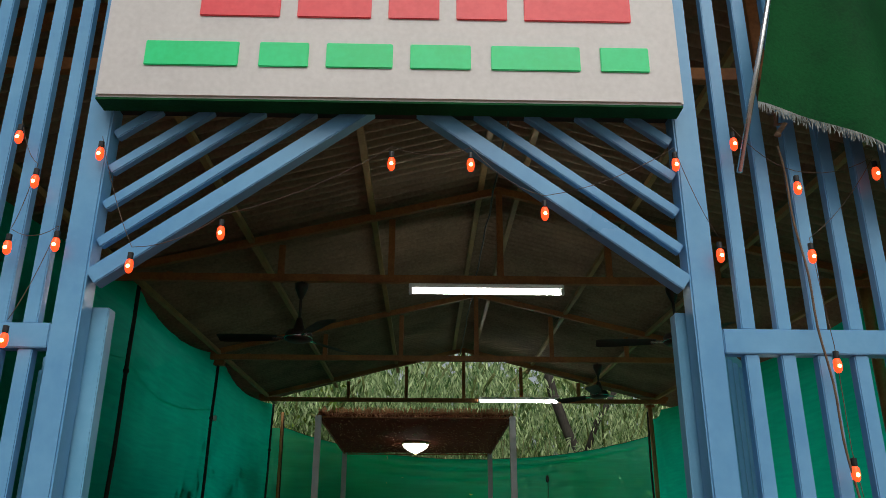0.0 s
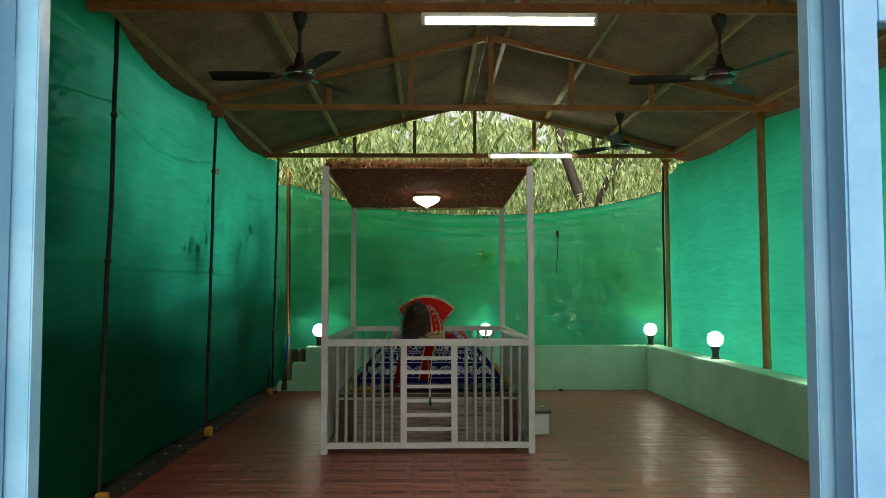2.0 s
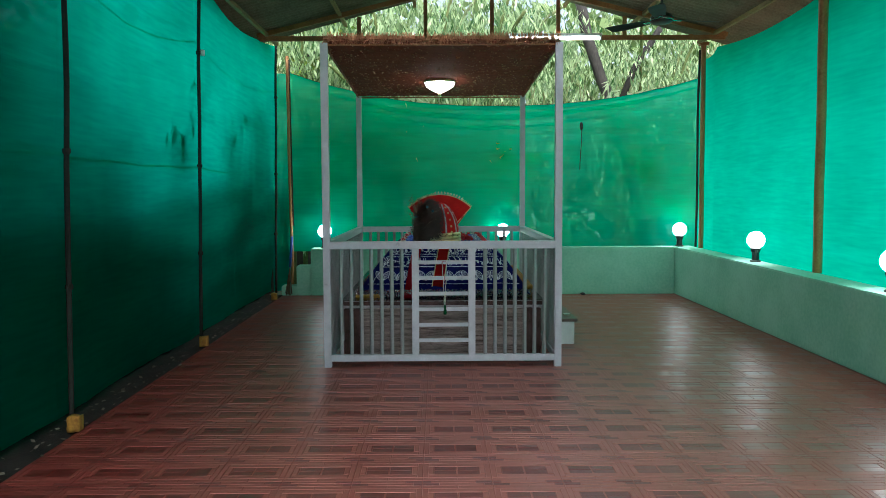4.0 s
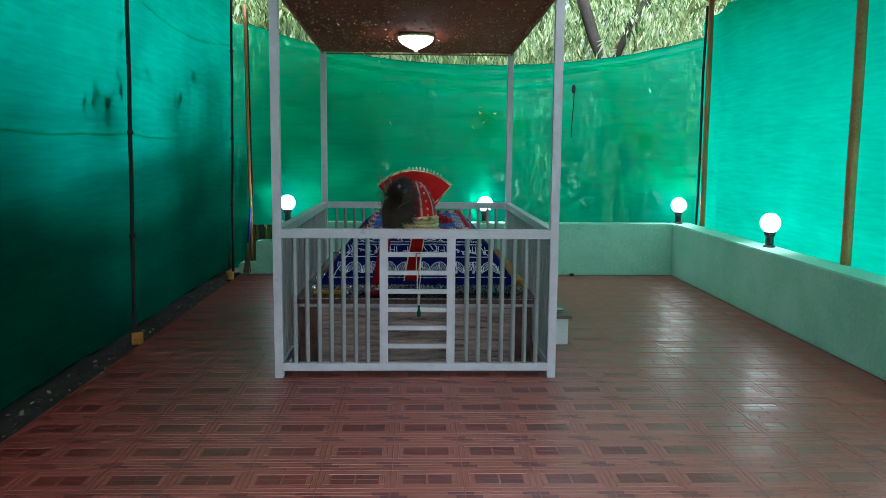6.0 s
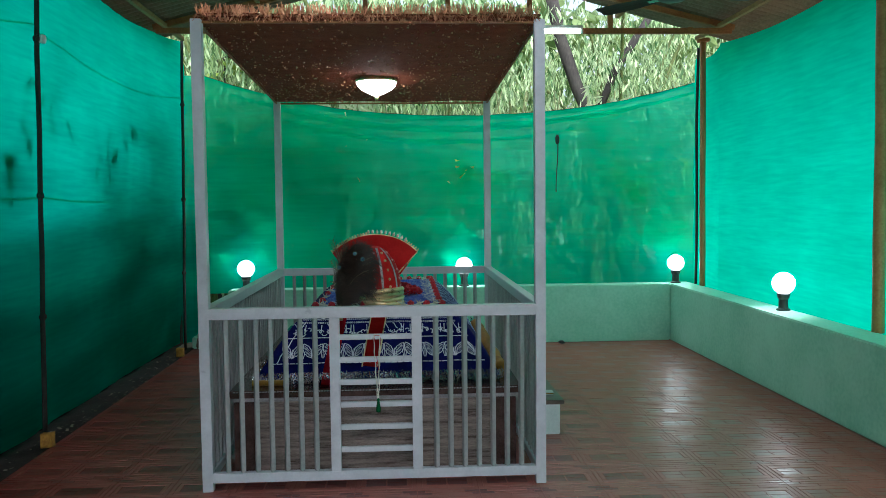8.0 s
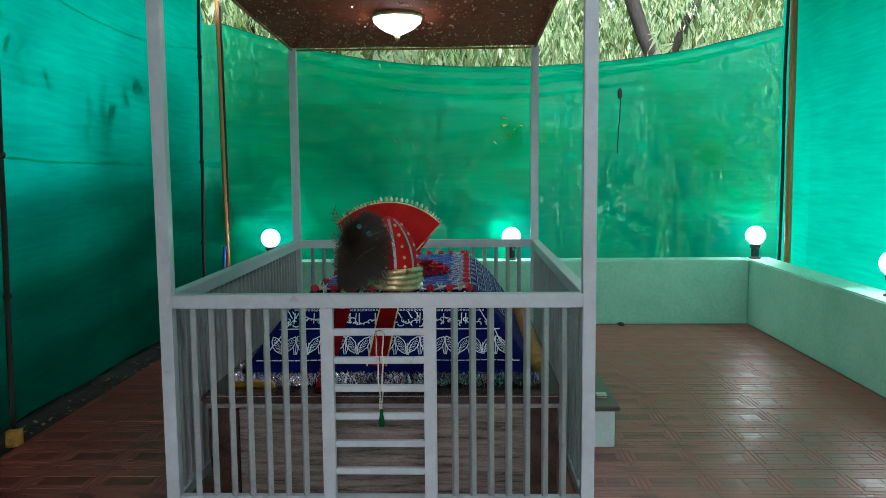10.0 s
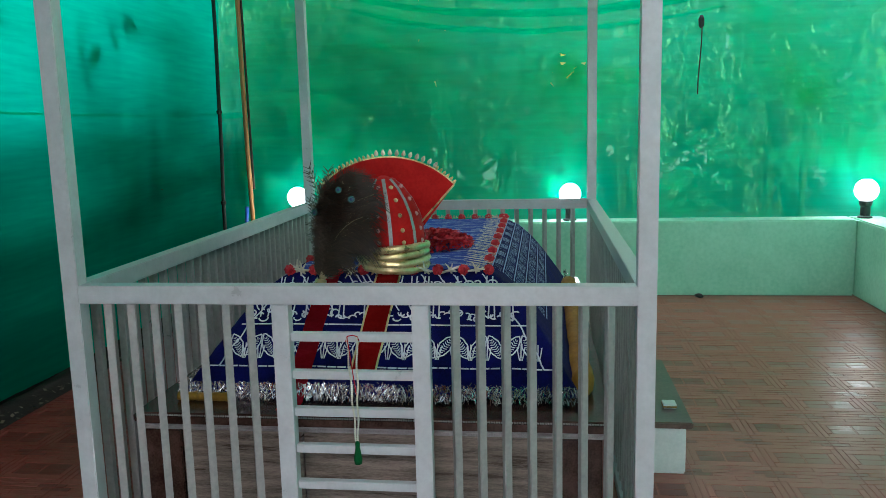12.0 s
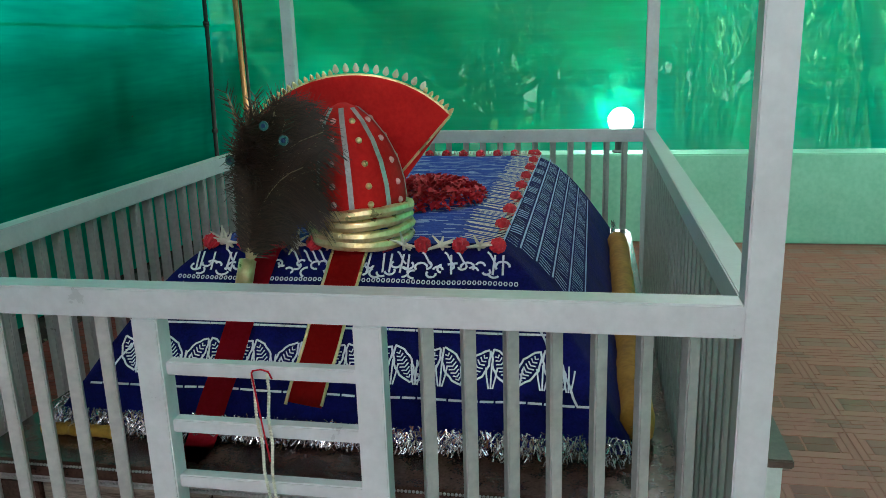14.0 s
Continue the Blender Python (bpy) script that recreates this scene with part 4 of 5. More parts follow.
for k in range(19):
    s = 0.64
    x = -half_width(s) + 0.05 + (2 * half_width(s) - 0.10) * k / 18
    bm = bmesh.new()
    t = 0.62 if k % 2 else -0.5

    def at_leaf(px, py):
        return front(x + px * math.cos(t) - py * math.sin(t), s + (px * math.sin(t) + py * math.cos(t)) / 0.516, 0.005)
    # pointed leaf outline, stitched a little unevenly
    for side in (-1, 1):
        ribbon(bm, [at_leaf(side * (0.023 * math.sin(math.pi * f) ** 0.8 + 0.0015 * math.sin(40 * f + k)), -0.052 + 0.104 * f) for f in np.linspace(0, 1, 11)], 0.0054)
    for j in range(8):
        py = -0.034 + 0.0095 * j
        w = 0.013 * math.sin(math.pi * (j + 1.5) / 10)
        ribbon(bm, [at_leaf(-w, py), at_leaf(0.0, py + 0.006), at_leaf(w, py)], 0.0036)
    # sprig between two leaves
    for a in (-0.5, 0.0, 0.5):
        ribbon(bm, [front(x + 0.036 + 0.010 * a, s + 0.10, 0.005), front(x + 0.036 + 0.022 * a, s + 0.05, 0.005), front(x + 0.036 + 0.03 * a, s - 0.02 + 0.04 * abs(a), 0.005)], 0.0042)
    part("leaf_motif", bm, STITCH, cover, "white embroidered leaf")


def bar_band(s0, s1, step, name):
    """A band of close curved strokes, like stitched lettering seen from afar."""
    bm = bmesh.new()
    hw = half_width((s0 + s1) / 2)
    x, high = -hw, s1 - s0
    while x < hw:
        kind = rng.random()
        if kind < 0.4:
            lean = 0.012 * (rng.random() - 0.5)
            ribbon(bm, [front(x + lean * f, s0 + high * (0.05 + 0.75 * f), 0.005) for f in np.linspace(0, 1, 4)], 0.0058)
        r, c = 0.010 + 0.010 * rng.random(), s0 + high * (0.45 + 0.4 * rng.random())
        a0, span = 6.283 * rng.random(), 2.2 + 2.0 * rng.random()
        ribbon(bm, [front(x + r * math.cos(a0 + span * f), c + 0.8 * r * math.sin(a0 + span * f) / 0.516, 0.006) for f in np.linspace(0, 1, 8)], 0.0062)
        if kind > 0.8:
            ribbon(bm, [front(x + 0.014 + 0.03 * f, s0 + high * (0.2 + 0.25 * math.sin(3 * f)), 0.0065) for f in np.linspace(-0.5, 0.5, 5)], 0.0056)
        x += step * (0.7 + 0.6 * rng.random())
    tagged(part(name, bm, STITCH, cover, "white embroidered band"), kind="stuff")


bar_band(0.04, 0.20, 0.018, "stitched_band")
bar_band(0.29, 0.45, 0.018, "stitched_band")
for side in (-1, 1):
    bm = bmesh.new()
    ribbon(bm, [front(side * (half_width(f) - 0.035 + 0.004 * math.sin(30 * f)), f, 0.006) for f in np.linspace(0.25, 0.80, 16)], 0.006)
    part("border_line", bm, STITCH, cover, "white stitched border line")
for s in (0.475, 0.80):
    bm = bmesh.new()
    hw = half_width(s)
    n = 34 if s > 0.7 else 16
    for k in range(n):
        x = -hw + 2 * hw * k / n
        ribbon(bm, [front(x, s, 0.005), front(x + 2 * hw / n * (0.88 if s > 0.7 else 0.98), s, 0.005)], 0.006)
    tagged(part("stitched_line", bm, STITCH, cover), kind="stuff")
for s in (0.215, 0.265):
    bm = bmesh.new()
    hw = half_width(s)
    for k in range(70):
        x = -hw + 2 * hw * k / 70
        ribbon(bm, [front(x + 0.0045 * math.cos(a), s + 0.011 * math.sin(a), 0.005) for a in np.linspace(0, 6.28, 7)], 0.003)
    tagged(part("stitched_dots", bm, STITCH, cover, "row of small white stitched rings"), kind="stuff")
# pale bars on the east slope
bm = bmesh.new()
up = Vector((0.7, 0, 0.7))


def slope(x, y):
    return Vector((x + 0.004, y, cover_z(x, y) + 0.016))


for x in (0.425, 0.47, 0.515, 0.56, 0.605, 0.65):
    ribbon(bm, [slope(x, CF + 0.06 + 1.7 * k / 30) for k in range(31)], 0.006, up)
    for k in range(62):
        y = CF + 0.07 + 1.68 * k / 62
        if x < 0.64:
            lean = 0.018 if (k // 4) % 2 else -0.018
            ribbon(bm, [slope(x + 0.006, y), slope(x + 0.02, y + lean * 0.5), slope(x + 0.037, y + lean)], 0.0062, up)
tagged(part("brocade_stripes", bm, PALE_STITCH, cover, "pale blue woven stripes"), kind="stuff")

# silver fringe along the hem
vs, fs = [], []


def strip(p, q, w):
    i = len(vs)
    s = Vector((w, 0.3 * w, 0))
    vs.extend((p - s, p + s, q + s * 0.7, q - s * 0.7))
    fs.append((i, i + 1, i + 2, i + 3))


for k in range(6500):
    e = rng.random()
    edge = k % 5
    if edge < 3:
        p = Vector((-HW + 2 * HW * e, HF - 0.002 - 0.02 * rng.random(), HZ - 0.008 + 0.058 * rng.random()))
        out = Vector(((rng.random() - 0.5) * 0.03, -0.022 * rng.random(), (rng.random() - 0.62) * 0.034))
    else:
        sx = 1 if edge == 3 else -1
        p = Vector((sx * (HW + 0.002 + 0.015 * rng.random()), HF + (HB - HF) * e, HZ - 0.008 + 0.05 * rng.random()))
        out = Vector((sx * 0.018 * rng.random(), (rng.random() - 0.5) * 0.03, (rng.random() - 0.62) * 0.03))
    q = p + out
    q.z = max(q.z, TZ + 0.004)
    strip(p, q, 0.0019)
tagged(cloud("silver_fringe", vs, fs, SILVER, cover, "crumpled silver tinsel fringe"), kind="stuff")

# yellow under-cloth rolls beside the cover
def roll(name, a, b, r, label):
    bm = bmesh.new()
    a, b = Vector(a), Vector(b)
    rod(bm, [a.lerp(b, k / 24) + Vector((0.014 * wob(k * 0.4, 1, r), 0.01 * wob(k * 0.5, 3, r), 0.006 * wob(k * 0.6, 2, r))) for k in range(25)], r, 12)
    return tagged(part(name, bm, YELLOW_CLOTH, smooth=True), label, "cloth")


roll("yellow_cloth", (0.785, 7.86, TZ + 0.045), (0.80, 9.75, TZ + 0.055), 0.045, "folded mustard yellow satin cloth beside the tomb cover")
roll("yellow_cloth", (-0.78, 7.735, TZ + 0.018), (-0.56, 7.73, TZ + 0.018), 0.017, "folded mustard yellow satin cloth at the tomb foot")

# ---- garland on the cover ----
garland = thing("flower_garland", (0, CF, CT), "garland of red roses and cream tuberoses along the cover edge", "garland")
rose_bm = bmesh.new()
bmesh.ops.create_icosphere(rose_bm, subdivisions=3, radius=0.021)
for v in rose_bm.verts:
    v.co *= 1 + 0.35 * wob(v.co.x, v.co.y, v.co.z, 110) + 0.12 * math.sin(9 * math.atan2(v.co.z, v.co.x) + 300 * v.co.length)
rose_mesh = bpy.data.meshes.new("rose")
rose_bm.to_mesh(rose_mesh)
rose_bm.free()
rose_mesh.materials.append(ROSE)
star_bm = bmesh.new()
for k in range(9):
    a = 2 * math.pi * k / 9
    tmp = bmesh.new()
    bmesh.ops.create_cone(tmp, cap_ends=True, segments=5, radius1=0.006, radius2=0.002, depth=0.04, matrix=Matrix.Translation((0, 0, 0.022)))
    add(star_bm, tmp, Matrix.Rotation(a, 4, "Y") @ Matrix.Rotation(0.35 * math.sin(3 * a), 4, "X"))
star_mesh = bpy.data.meshes.new("tuberose")
star_bm.to_mesh(star_mesh)
star_bm.free()
star_mesh.materials.append(CREAM)


def bloom(kind, p):
    ob = new("rose" if kind else "tuberose", rose_mesh if kind else star_mesh)
    ob.matrix_basis = Matrix.Translation(p) @ Euler((0.5 + 0.4 * random.random(), random.random(), random.random() * 0.8)).to_matrix().to_4x4()
    put(ob, garland)


for k in range(17):
    bloom(k % 2 == 0, (-CW - 0.01 + (2 * CW + 0.02) * k / 16, CF - 0.012, CT + 0.012))
for k in range(10):
    bloom(1, (-CW + 0.03 + 0.085 * k, CB - 0.01, CT + 0.014))
for k in range(1, 9):
    bloom(1, (CW - 0.004, CF + 0.01 + 0.22 * k, CT + 0.014))
for k in range(9):
    bloom(k % 2, (-CW + 0.01, CF + 0.02 + 0.21 * k, CT + 0.012))
vs, fs = [], []
for k in range(95):
    y = CF + 0.03 + 1.75 * k / 95
    p = Vector((CW + 0.02, y, CT + 0.008))
    q = Vector((CW - 0.085 - 0.03 * rng.random(), y + 0.02 * (rng.random() - 0.5), CT + 0.024 + 0.006 * rng.random()))
    i = len(vs)
    s = Vector((0, 0.0034, 0))
    vs += [p - s, p + s, q + s, q - s]
    fs.append((i, i + 1, i + 2, i + 3))
for k in range(220):
    x = -CW + 2 * CW * k / 220
    p = Vector((x, CB, CT + 0.01))
    q = p + Vector((0.02 * (rng.random() - 0.5), -0.05 * rng.random(), 0.025 * rng.random()))
    i = len(vs)
    s = Vector((0.002, 0, 0))
    vs += [p - s, p + s, q + s, q - s]
    fs.append((i, i + 1, i + 2, i + 3))
tagged(cloud("cream_fringe", vs, fs, CREAM, garland, "cream thread fringe"), kind="stuff")

# petals heaped on the cover
vs, fs = [], []
for k in range(1500):
    a, r = rng.random() * 6.283, math.sqrt(rng.random())
    c = Vector((0.10 + 0.20 * r * math.cos(a), 8.76 + 0.25 * r * math.sin(a), CT + 0.012 + 0.075 * math.sqrt(max(0.0, 1 - r * r)) * rng.random() ** 0.5))
    u = Vector((rng.random() - 0.5, rng.random() - 0.5, 0.7 * (rng.random() - 0.5))).normalized() * 0.016
    w = u.cross(Vector((0.3, 0.2, 1))).normalized() * 0.012
    i = len(vs)
    vs += [c - u, c - w * 0.8 + Vector((0, 0, 0.003)), c + u, c + w * 0.8 + Vector((0, 0, 0.003))]
    fs.append((i, i + 1, i + 2, i + 3))
tagged(cloud("rose_petals", vs, fs, ROSE), "heap of red rose petals on the blue cover", "petals", kind="stuff")

# ---- crown cap with fan ----
CX, CY = 0.012, 8.175
cap = thing("crown_cap", (CX, CY, CT), "red domed cap with silver ribs and stacked gold band", "cap")
dome = ((0.130, 1.085), (0.134, 1.12), (0.131, 1.17), (0.120, 1.23), (0.099, 1.29), (0.070, 1.34), (0.038, 1.374), (0.012, 1.386))


def lean(z):
    return -0.035 * ((z - 1.085) / 0.3) ** 2


bm = bmesh.new()
lathe(bm, dome, (CX, CY, 0), 32)
for v in bm.verts:
    v.co.x += lean(v.co.z)
part("cap_dome", bm, RED_CLOTH, cap, smooth=True)
for k in range(8):
    a = 2 * math.pi * k / 8 - 1.45
    bm = bmesh.new()
    pts = [Vector((CX + lean(z) + (r + 0.003) * math.cos(a), CY + (r + 0.003) * math.sin(a), z + 0.001)) for r, z in dome[:-1]]
    ribbon(bm, pts, 0.015, Vector((math.cos(a), math.sin(a), 0.4)))
    part("silver_rib", bm, BRAID, cap, "silver braid rib")
    b = a + math.pi / 8
    for r, z in dome[1:6]:
        bm = bmesh.new()
        bmesh.ops.create_icosphere(bm, subdivisions=2, radius=0.0098, matrix=Matrix.Translation((CX + lean(z) + (r - 0.003) * math.cos(b), CY + (r - 0.003) * math.sin(b), z)))
        part("sequin", bm, PINK if k % 5 else GOLD, cap, smooth=True)
for k in range(4):
    bm = bmesh.new()
    n, mm, R, r = 44, 8, 0.139 + 0.003 * (k % 2), 0.0155
    z0 = CT + 0.018 + 0.0285 * k
    rings = []
    for i in range(n):
        th = 2 * math.pi * i / n
        ring = []
        for j in range(mm):
            ph = 2 * math.pi * j / mm
            # wound strip: the section swells and turns along the ring
            rr = r * (1 + 0.09 * math.sin(8 * th + 2 * ph + k))
            ring.append(bm.verts.new((CX + (R + rr * math.cos(ph)) * math.cos(th), CY + (R + rr * math.cos(ph)) * math.sin(th), z0 + rr * math.sin(ph) + 0.005 * math.sin(2 * th + k))))
        rings.append(ring)
    for i in range(n):
        for j in range(mm):
            bm.faces.new((rings[i][j], rings[(i + 1) % n][j], rings[(i + 1) % n][(j + 1) % mm], rings[i][(j + 1) % mm]))
    part("gold_ring", bm, GOLD, cap, "wound gold band ring")

fan = thing("red_fan", (CX, CY + 0.16, CT + 0.03), "stiff red cloth fan with gilt beaded edge behind the cap", "fan")
FA, FYY, FR = (-0.03, 1.052), CY + 0.11, 0.405
bm = bmesh.new()
arc = [(FA[0] + FR * math.sin(t), FA[1] + FR * math.cos(t)) for t in np.linspace(-0.80, 0.80, 41)]
for y in (FYY, FYY + 0.014):
    vv = [bm.verts.new((FA[0] - 0.05, y, FA[1] - 0.03))] + [bm.verts.new((x, y + 0.02 * math.sin(9 * x), z)) for x, z in arc] + [bm.verts.new((FA[0] + 0.05, y, FA[1] - 0.03))]
    c = bm.verts.new((0, y, 1.25))
    for a, b in zip(vv, vv[1:] + vv[:1]):
        bm.faces.new((c, a, b))
part("fan_leaf", bm, RED_CLOTH, fan)
bm = bmesh.new()
rod(bm, [(x, FYY + 0.007 + 0.02 * math.sin(9 * x), z) for x, z in arc], 0.006, 8)
rod(bm, [(arc[-1][0] * (1 - k / 10), FYY + 0.007, arc[-1][1] + (FA[1] - arc[-1][1]) * k / 10) for k in range(9)], 0.004, 8)
part("gilt_edge", bm, GOLD, fan, "gilt braid edging", True)
bead_bm = bmesh.new()
bmesh.ops.create_icosphere(bead_bm, subdivisions=2, radius=0.0095)
for v in bead_bm.verts:
    v.co.z *= 1.8 if v.co.z > 0 else 1.1
    v.co.x *= 1 - 20 * max(0.0, v.co.z)
bead_mesh = bpy.data.meshes.new("bead")
bead_bm.to_mesh(bead_mesh)
bead_bm.free()
bead_mesh.materials.append(CREAM)
gilt_bead = bead_mesh.copy()
gilt_bead.materials[0] = GOLD
for v in gilt_bead.vertices:
    v.co *= 0.72
for k, t in enumerate(list(np.linspace(-0.10, 0.52, 10)) + list(np.linspace(-0.78, -0.14, 15)) + list(np.linspace(0.55, 0.78, 6))):
    ob = new("bead", bead_mesh if k < 10 else gilt_bead)
    rr = FR + (0.018 if k < 10 else 0.010)
    ob.matrix_basis = Matrix.Translation((FA[0] + rr * math.sin(t), FYY + 0.007 + 0.02 * math.sin(9 * FR * math.sin(t)), FA[1] + rr * math.cos(t))) @ Matrix.Rotation(t, 4, "Y")
    put(ob, fan)

# sashes hanging down the front
def sash(name, x_top, x_low, s_low, w, material, label, trimmed, drop=0.0):
    t = thing(name, (x_top, CF, CT), label, "sash")
    bm = bmesh.new()
    pts = [front(x_top + (x_low - x_top) * k / 16, s_low * k / 16, 0.014 + 0.003 * math.sin(k)) for k in range(17)]
    pts = [Vector((x_top, CF + 0.06, CT + 0.022))] + pts
    for k in range(1, 1 + int(drop * 50)):
        pts.append(Vector((x_low, HF - 0.036 - 0.02 * k, max(0.559, HZ - 0.004 - 0.012 * k))))
    ribbon(bm, pts, w)
    bmesh.ops.solidify(bm, geom=bm.faces[:], thickness=0.004)
    part("sash_cloth", bm, material, t, smooth=True)
    if trimmed:
        for s in (-1, 1):
            bm = bmesh.new()
            rod(bm, [p + Vector((s * w / 2, -0.002, 0)) for p in pts], 0.0045, 6)
            part("gilt_trim", bm, GOLD, t, "gilt edge", True)
    return t


sash("gilt_edged_sash", 0.012, -0.055, 0.86, 0.098, RED_CLOTH, "bright red satin sash with gilt edges over the cover", True)
sash("plain_sash", -0.235, -0.312, 1.0, 0.080, CRIMSON, "plain crimson sash hanging over the cover", False, 0.10)

# ---- peacock feather whisk ----
whisk = thing("peacock_whisk", (-0.25, 7.95, 0.95), "bundle of dark brown peacock feathers with eyed tips", "feather whisk")
bm = bmesh.new()
rod(bm, [(-0.252, 7.925, 0.925), (-0.250, 7.94, 0.955), (-0.248, 7.955, 0.985)], 0.024, 12)
part("binding", bm, GOLD, whisk, "gold wire binding", True)
brown, green, quills = ([], []), ([], []), bmesh.new()


def barb(bank, p, e, w):
    i = len(bank[0])
    bank[0].extend((p - w, p + w, e + w * 0.4, e - w * 0.4))
    bank[1].append((i, i + 1, i + 2, i + 3))


for k in range(250):
    f, a = rng.random(), 6.283 * rng.random()
    reach = 0.35 + 0.65 * math.sqrt(f)
    start = Vector((-0.246 + 0.016 * (rng.random() - 0.5), 7.955, 0.98))
    if k % 5 == 0:
        # long outer feathers on the far edge
        tip = Vector((-0.31 + 0.20 * rng.random(), 7.97 + 0.08 * rng.random(), 1.12 + 0.31 * rng.random()))
        bow = -0.02
    elif k % 8 == 1:
        # low feathers lying against the cap
        tip = Vector((-0.19 + 0.05 * rng.random(), 7.98 + 0.05 * rng.random(), 1.04 + 0.14 * rng.random()))
        bow = 0.05
    else:
        tip = Vector((-0.125 + 0.11 * math.cos(a) * reach, 7.98 + 0.06 * math.sin(a * 1.7), 1.25 + 0.16 * math.sin(a) * reach))
        bow = 0.09
    mid = Vector((-0.225 + 0.10 * (rng.random() - 0.4), 7.955 + 0.05 * rng.random(), (start.z + tip.z) / 2 + bow + 0.05 * rng.random()))
    pts = [start * (1 - t) ** 2 + mid * (2 * t * (1 - t)) + tip * t ** 2 for t in np.linspace(0, 1, 22)]
    outer = k % 5 == 0
    if outer or k % 4 == 0:
        rod(quills, pts[::3] + [pts[-1]], 0.0019 if outer else 0.0012, 4)
    bank = green if outer and k % 2 == 0 else brown
    for j in range(2, 22):
        d = (pts[j] - pts[j - 1]).normalized()
        for s in (-1, 1, -1, 1, -1, 1):
            side = d.cross(Vector((0.5 * (rng.random() - 0.5), -1, 0.5 * (rng.random() - 0.5)))).normalized() * s
            if outer:
                # herringbone barbs, all at one slant
                e = pts[j] + (side * 0.6 + d * 0.75) * (0.030 + 0.012 * rng.random())
            else:
                e = pts[j] + (side * 0.42 + d * 0.75 + Vector((0.1, -0.2, -0.6)) * rng.random()) * (0.045 + 0.04 * rng.random())
            barb(bank, pts[j] + d * 0.006 * rng.random(), e, d * 0.0016)
tagged(cloud("brown_plumage", brown[0], brown[1], PLUME, whisk), kind="stuff")
tagged(cloud("green_plumage", green[0], green[1], PLUME_GREEN, whisk, "greenish outer barbs"), kind="stuff")
tagged(part("quill_bundle", quills, QUILL, whisk, "pale thin quills"), kind="stuff")
for x, y, z, r in ((-0.095, 7.90, 1.315, 0.013), (-0.145, 7.90, 1.352, 0.012), (-0.245, 7.90, 1.265, 0.012)):
    m = Matrix.Translation((x, y, z)) @ Matrix.Rotation(radians(80), 4, "X")
    bm = bmesh.new()
    lathe(bm, ((r, -0.002), (r * 1.02, 0.0), (r, 0.002)), (0, 0, 0), 14)
    bmesh.ops.transform(bm, matrix=m, verts=bm.verts)
    eye = part("feather_eye", bm, EYE_TEAL, whisk, "teal feather eye")
    bm = bmesh.new()
    lathe(bm, ((r * 0.5, 0.002), (r * 0.52, 0.004), (r * 0.4, 0.005)), (0, 0, 0), 12)
    bmesh.ops.transform(bm, matrix=m, verts=bm.verts)
    part("eye_spot", bm, EYE_BLUE, eye, "dark blue spot")

# prayer beads on the railing gate
beads = thing("prayer_beads", (0.0, FY0 - 0.03, 0.90), "white bead string with green tassel tied to the railing", "beads")
def bead_cord(xa, xb, za, zb, n):
    """A cord of n small round beads."""
    bm = bmesh.new()
    for k in range(n):
        f = k / (n - 1)
        bmesh.ops.create_icosphere(bm, subdivisions=1, radius=0.0042, matrix=Matrix.Translation((xa + (xb - xa) * f + 0.002 * math.sin(k * 0.35), FY0 - 0.029, za + (zb - za) * f)))
    return tagged(part("bead_strand", bm, CREAM, beads, smooth=True), kind="stuff")


bead_cord(-0.014, 0.004, 0.895, 0.535, 52)
bead_cord(0.020, 0.011, 0.895, 0.535, 52)
bm = bmesh.new()
rod(bm, [(-0.02, FY0 - 0.019, 0.880), (-0.014, FY0 - 0.022, 0.899), (0.004, FY0 - 0.022, 0.903), (0.02, FY0 - 0.022, 0.899), (0.026, FY0 - 0.019, 0.882)], 0.002, 6)
rod(bm, [(-0.012, FY0 - 0.032, 0.90), (0.0, FY0 - 0.034, 0.80), (0.012, FY0 - 0.033, 0.70)], 0.0018, 6)
part("red_thread", bm, CRIMSON, beads, "red tying thread", True)
bm = bmesh.new()
lathe(bm, ((0.003, 0.535), (0.009, 0.525), (0.008, 0.51), (0.015, 0.47), (0.013, 0.452)), (0.008, FY0 - 0.03, 0), 10)
part("tassel", bm, FLAG, beads, "green thread tassel", True)

# ---- bench beside the railing ----
bench = thing("low_bench", (1.15, 8.85, 0), "low white tiled bench with brown top beside the railing", "bench")
boxed("bench_side", (1.03, 8.40, 0.0), (1.275, 9.30, 0.225), TABLE_WHITE, bench, 0.006)
boxed("bench_top", (1.02, 8.37, 0.2255), (1.30, 9.33, 0.255), TABLE_TOP, bench, 0.005)
boxed("match_box", (1.195, 8.545, 0.256), (1.255, 8.61, 0.276), WHITE, None, 0.002)
tagged(bpy.data.objects["match_box"], "small white and brown box lying on the bench", "box")
boxed("box_band", (1.194, 8.544, 0.260), (1.256, 8.611, 0.268), YELLOW_CLOTH, bpy.data.objects["match_box"], 0.0, "brown striking band")
bm = bmesh.new()
bmesh.ops.create_icosphere(bm, subdivisions=2, radius=0.04)
for v in bm.verts:
    v.co = Vector((v.co.x, v.co.y, v.co.z * 0.5)) * (1 + 0.4 * wob(v.co.x, v.co.y, v.co.z, 30)) + Vector((2.03, 12.08, 0.016))
tagged(part("dark_stone", bm, BLACK, smooth=True), "small dark lump on the floor by the wall", "stone")

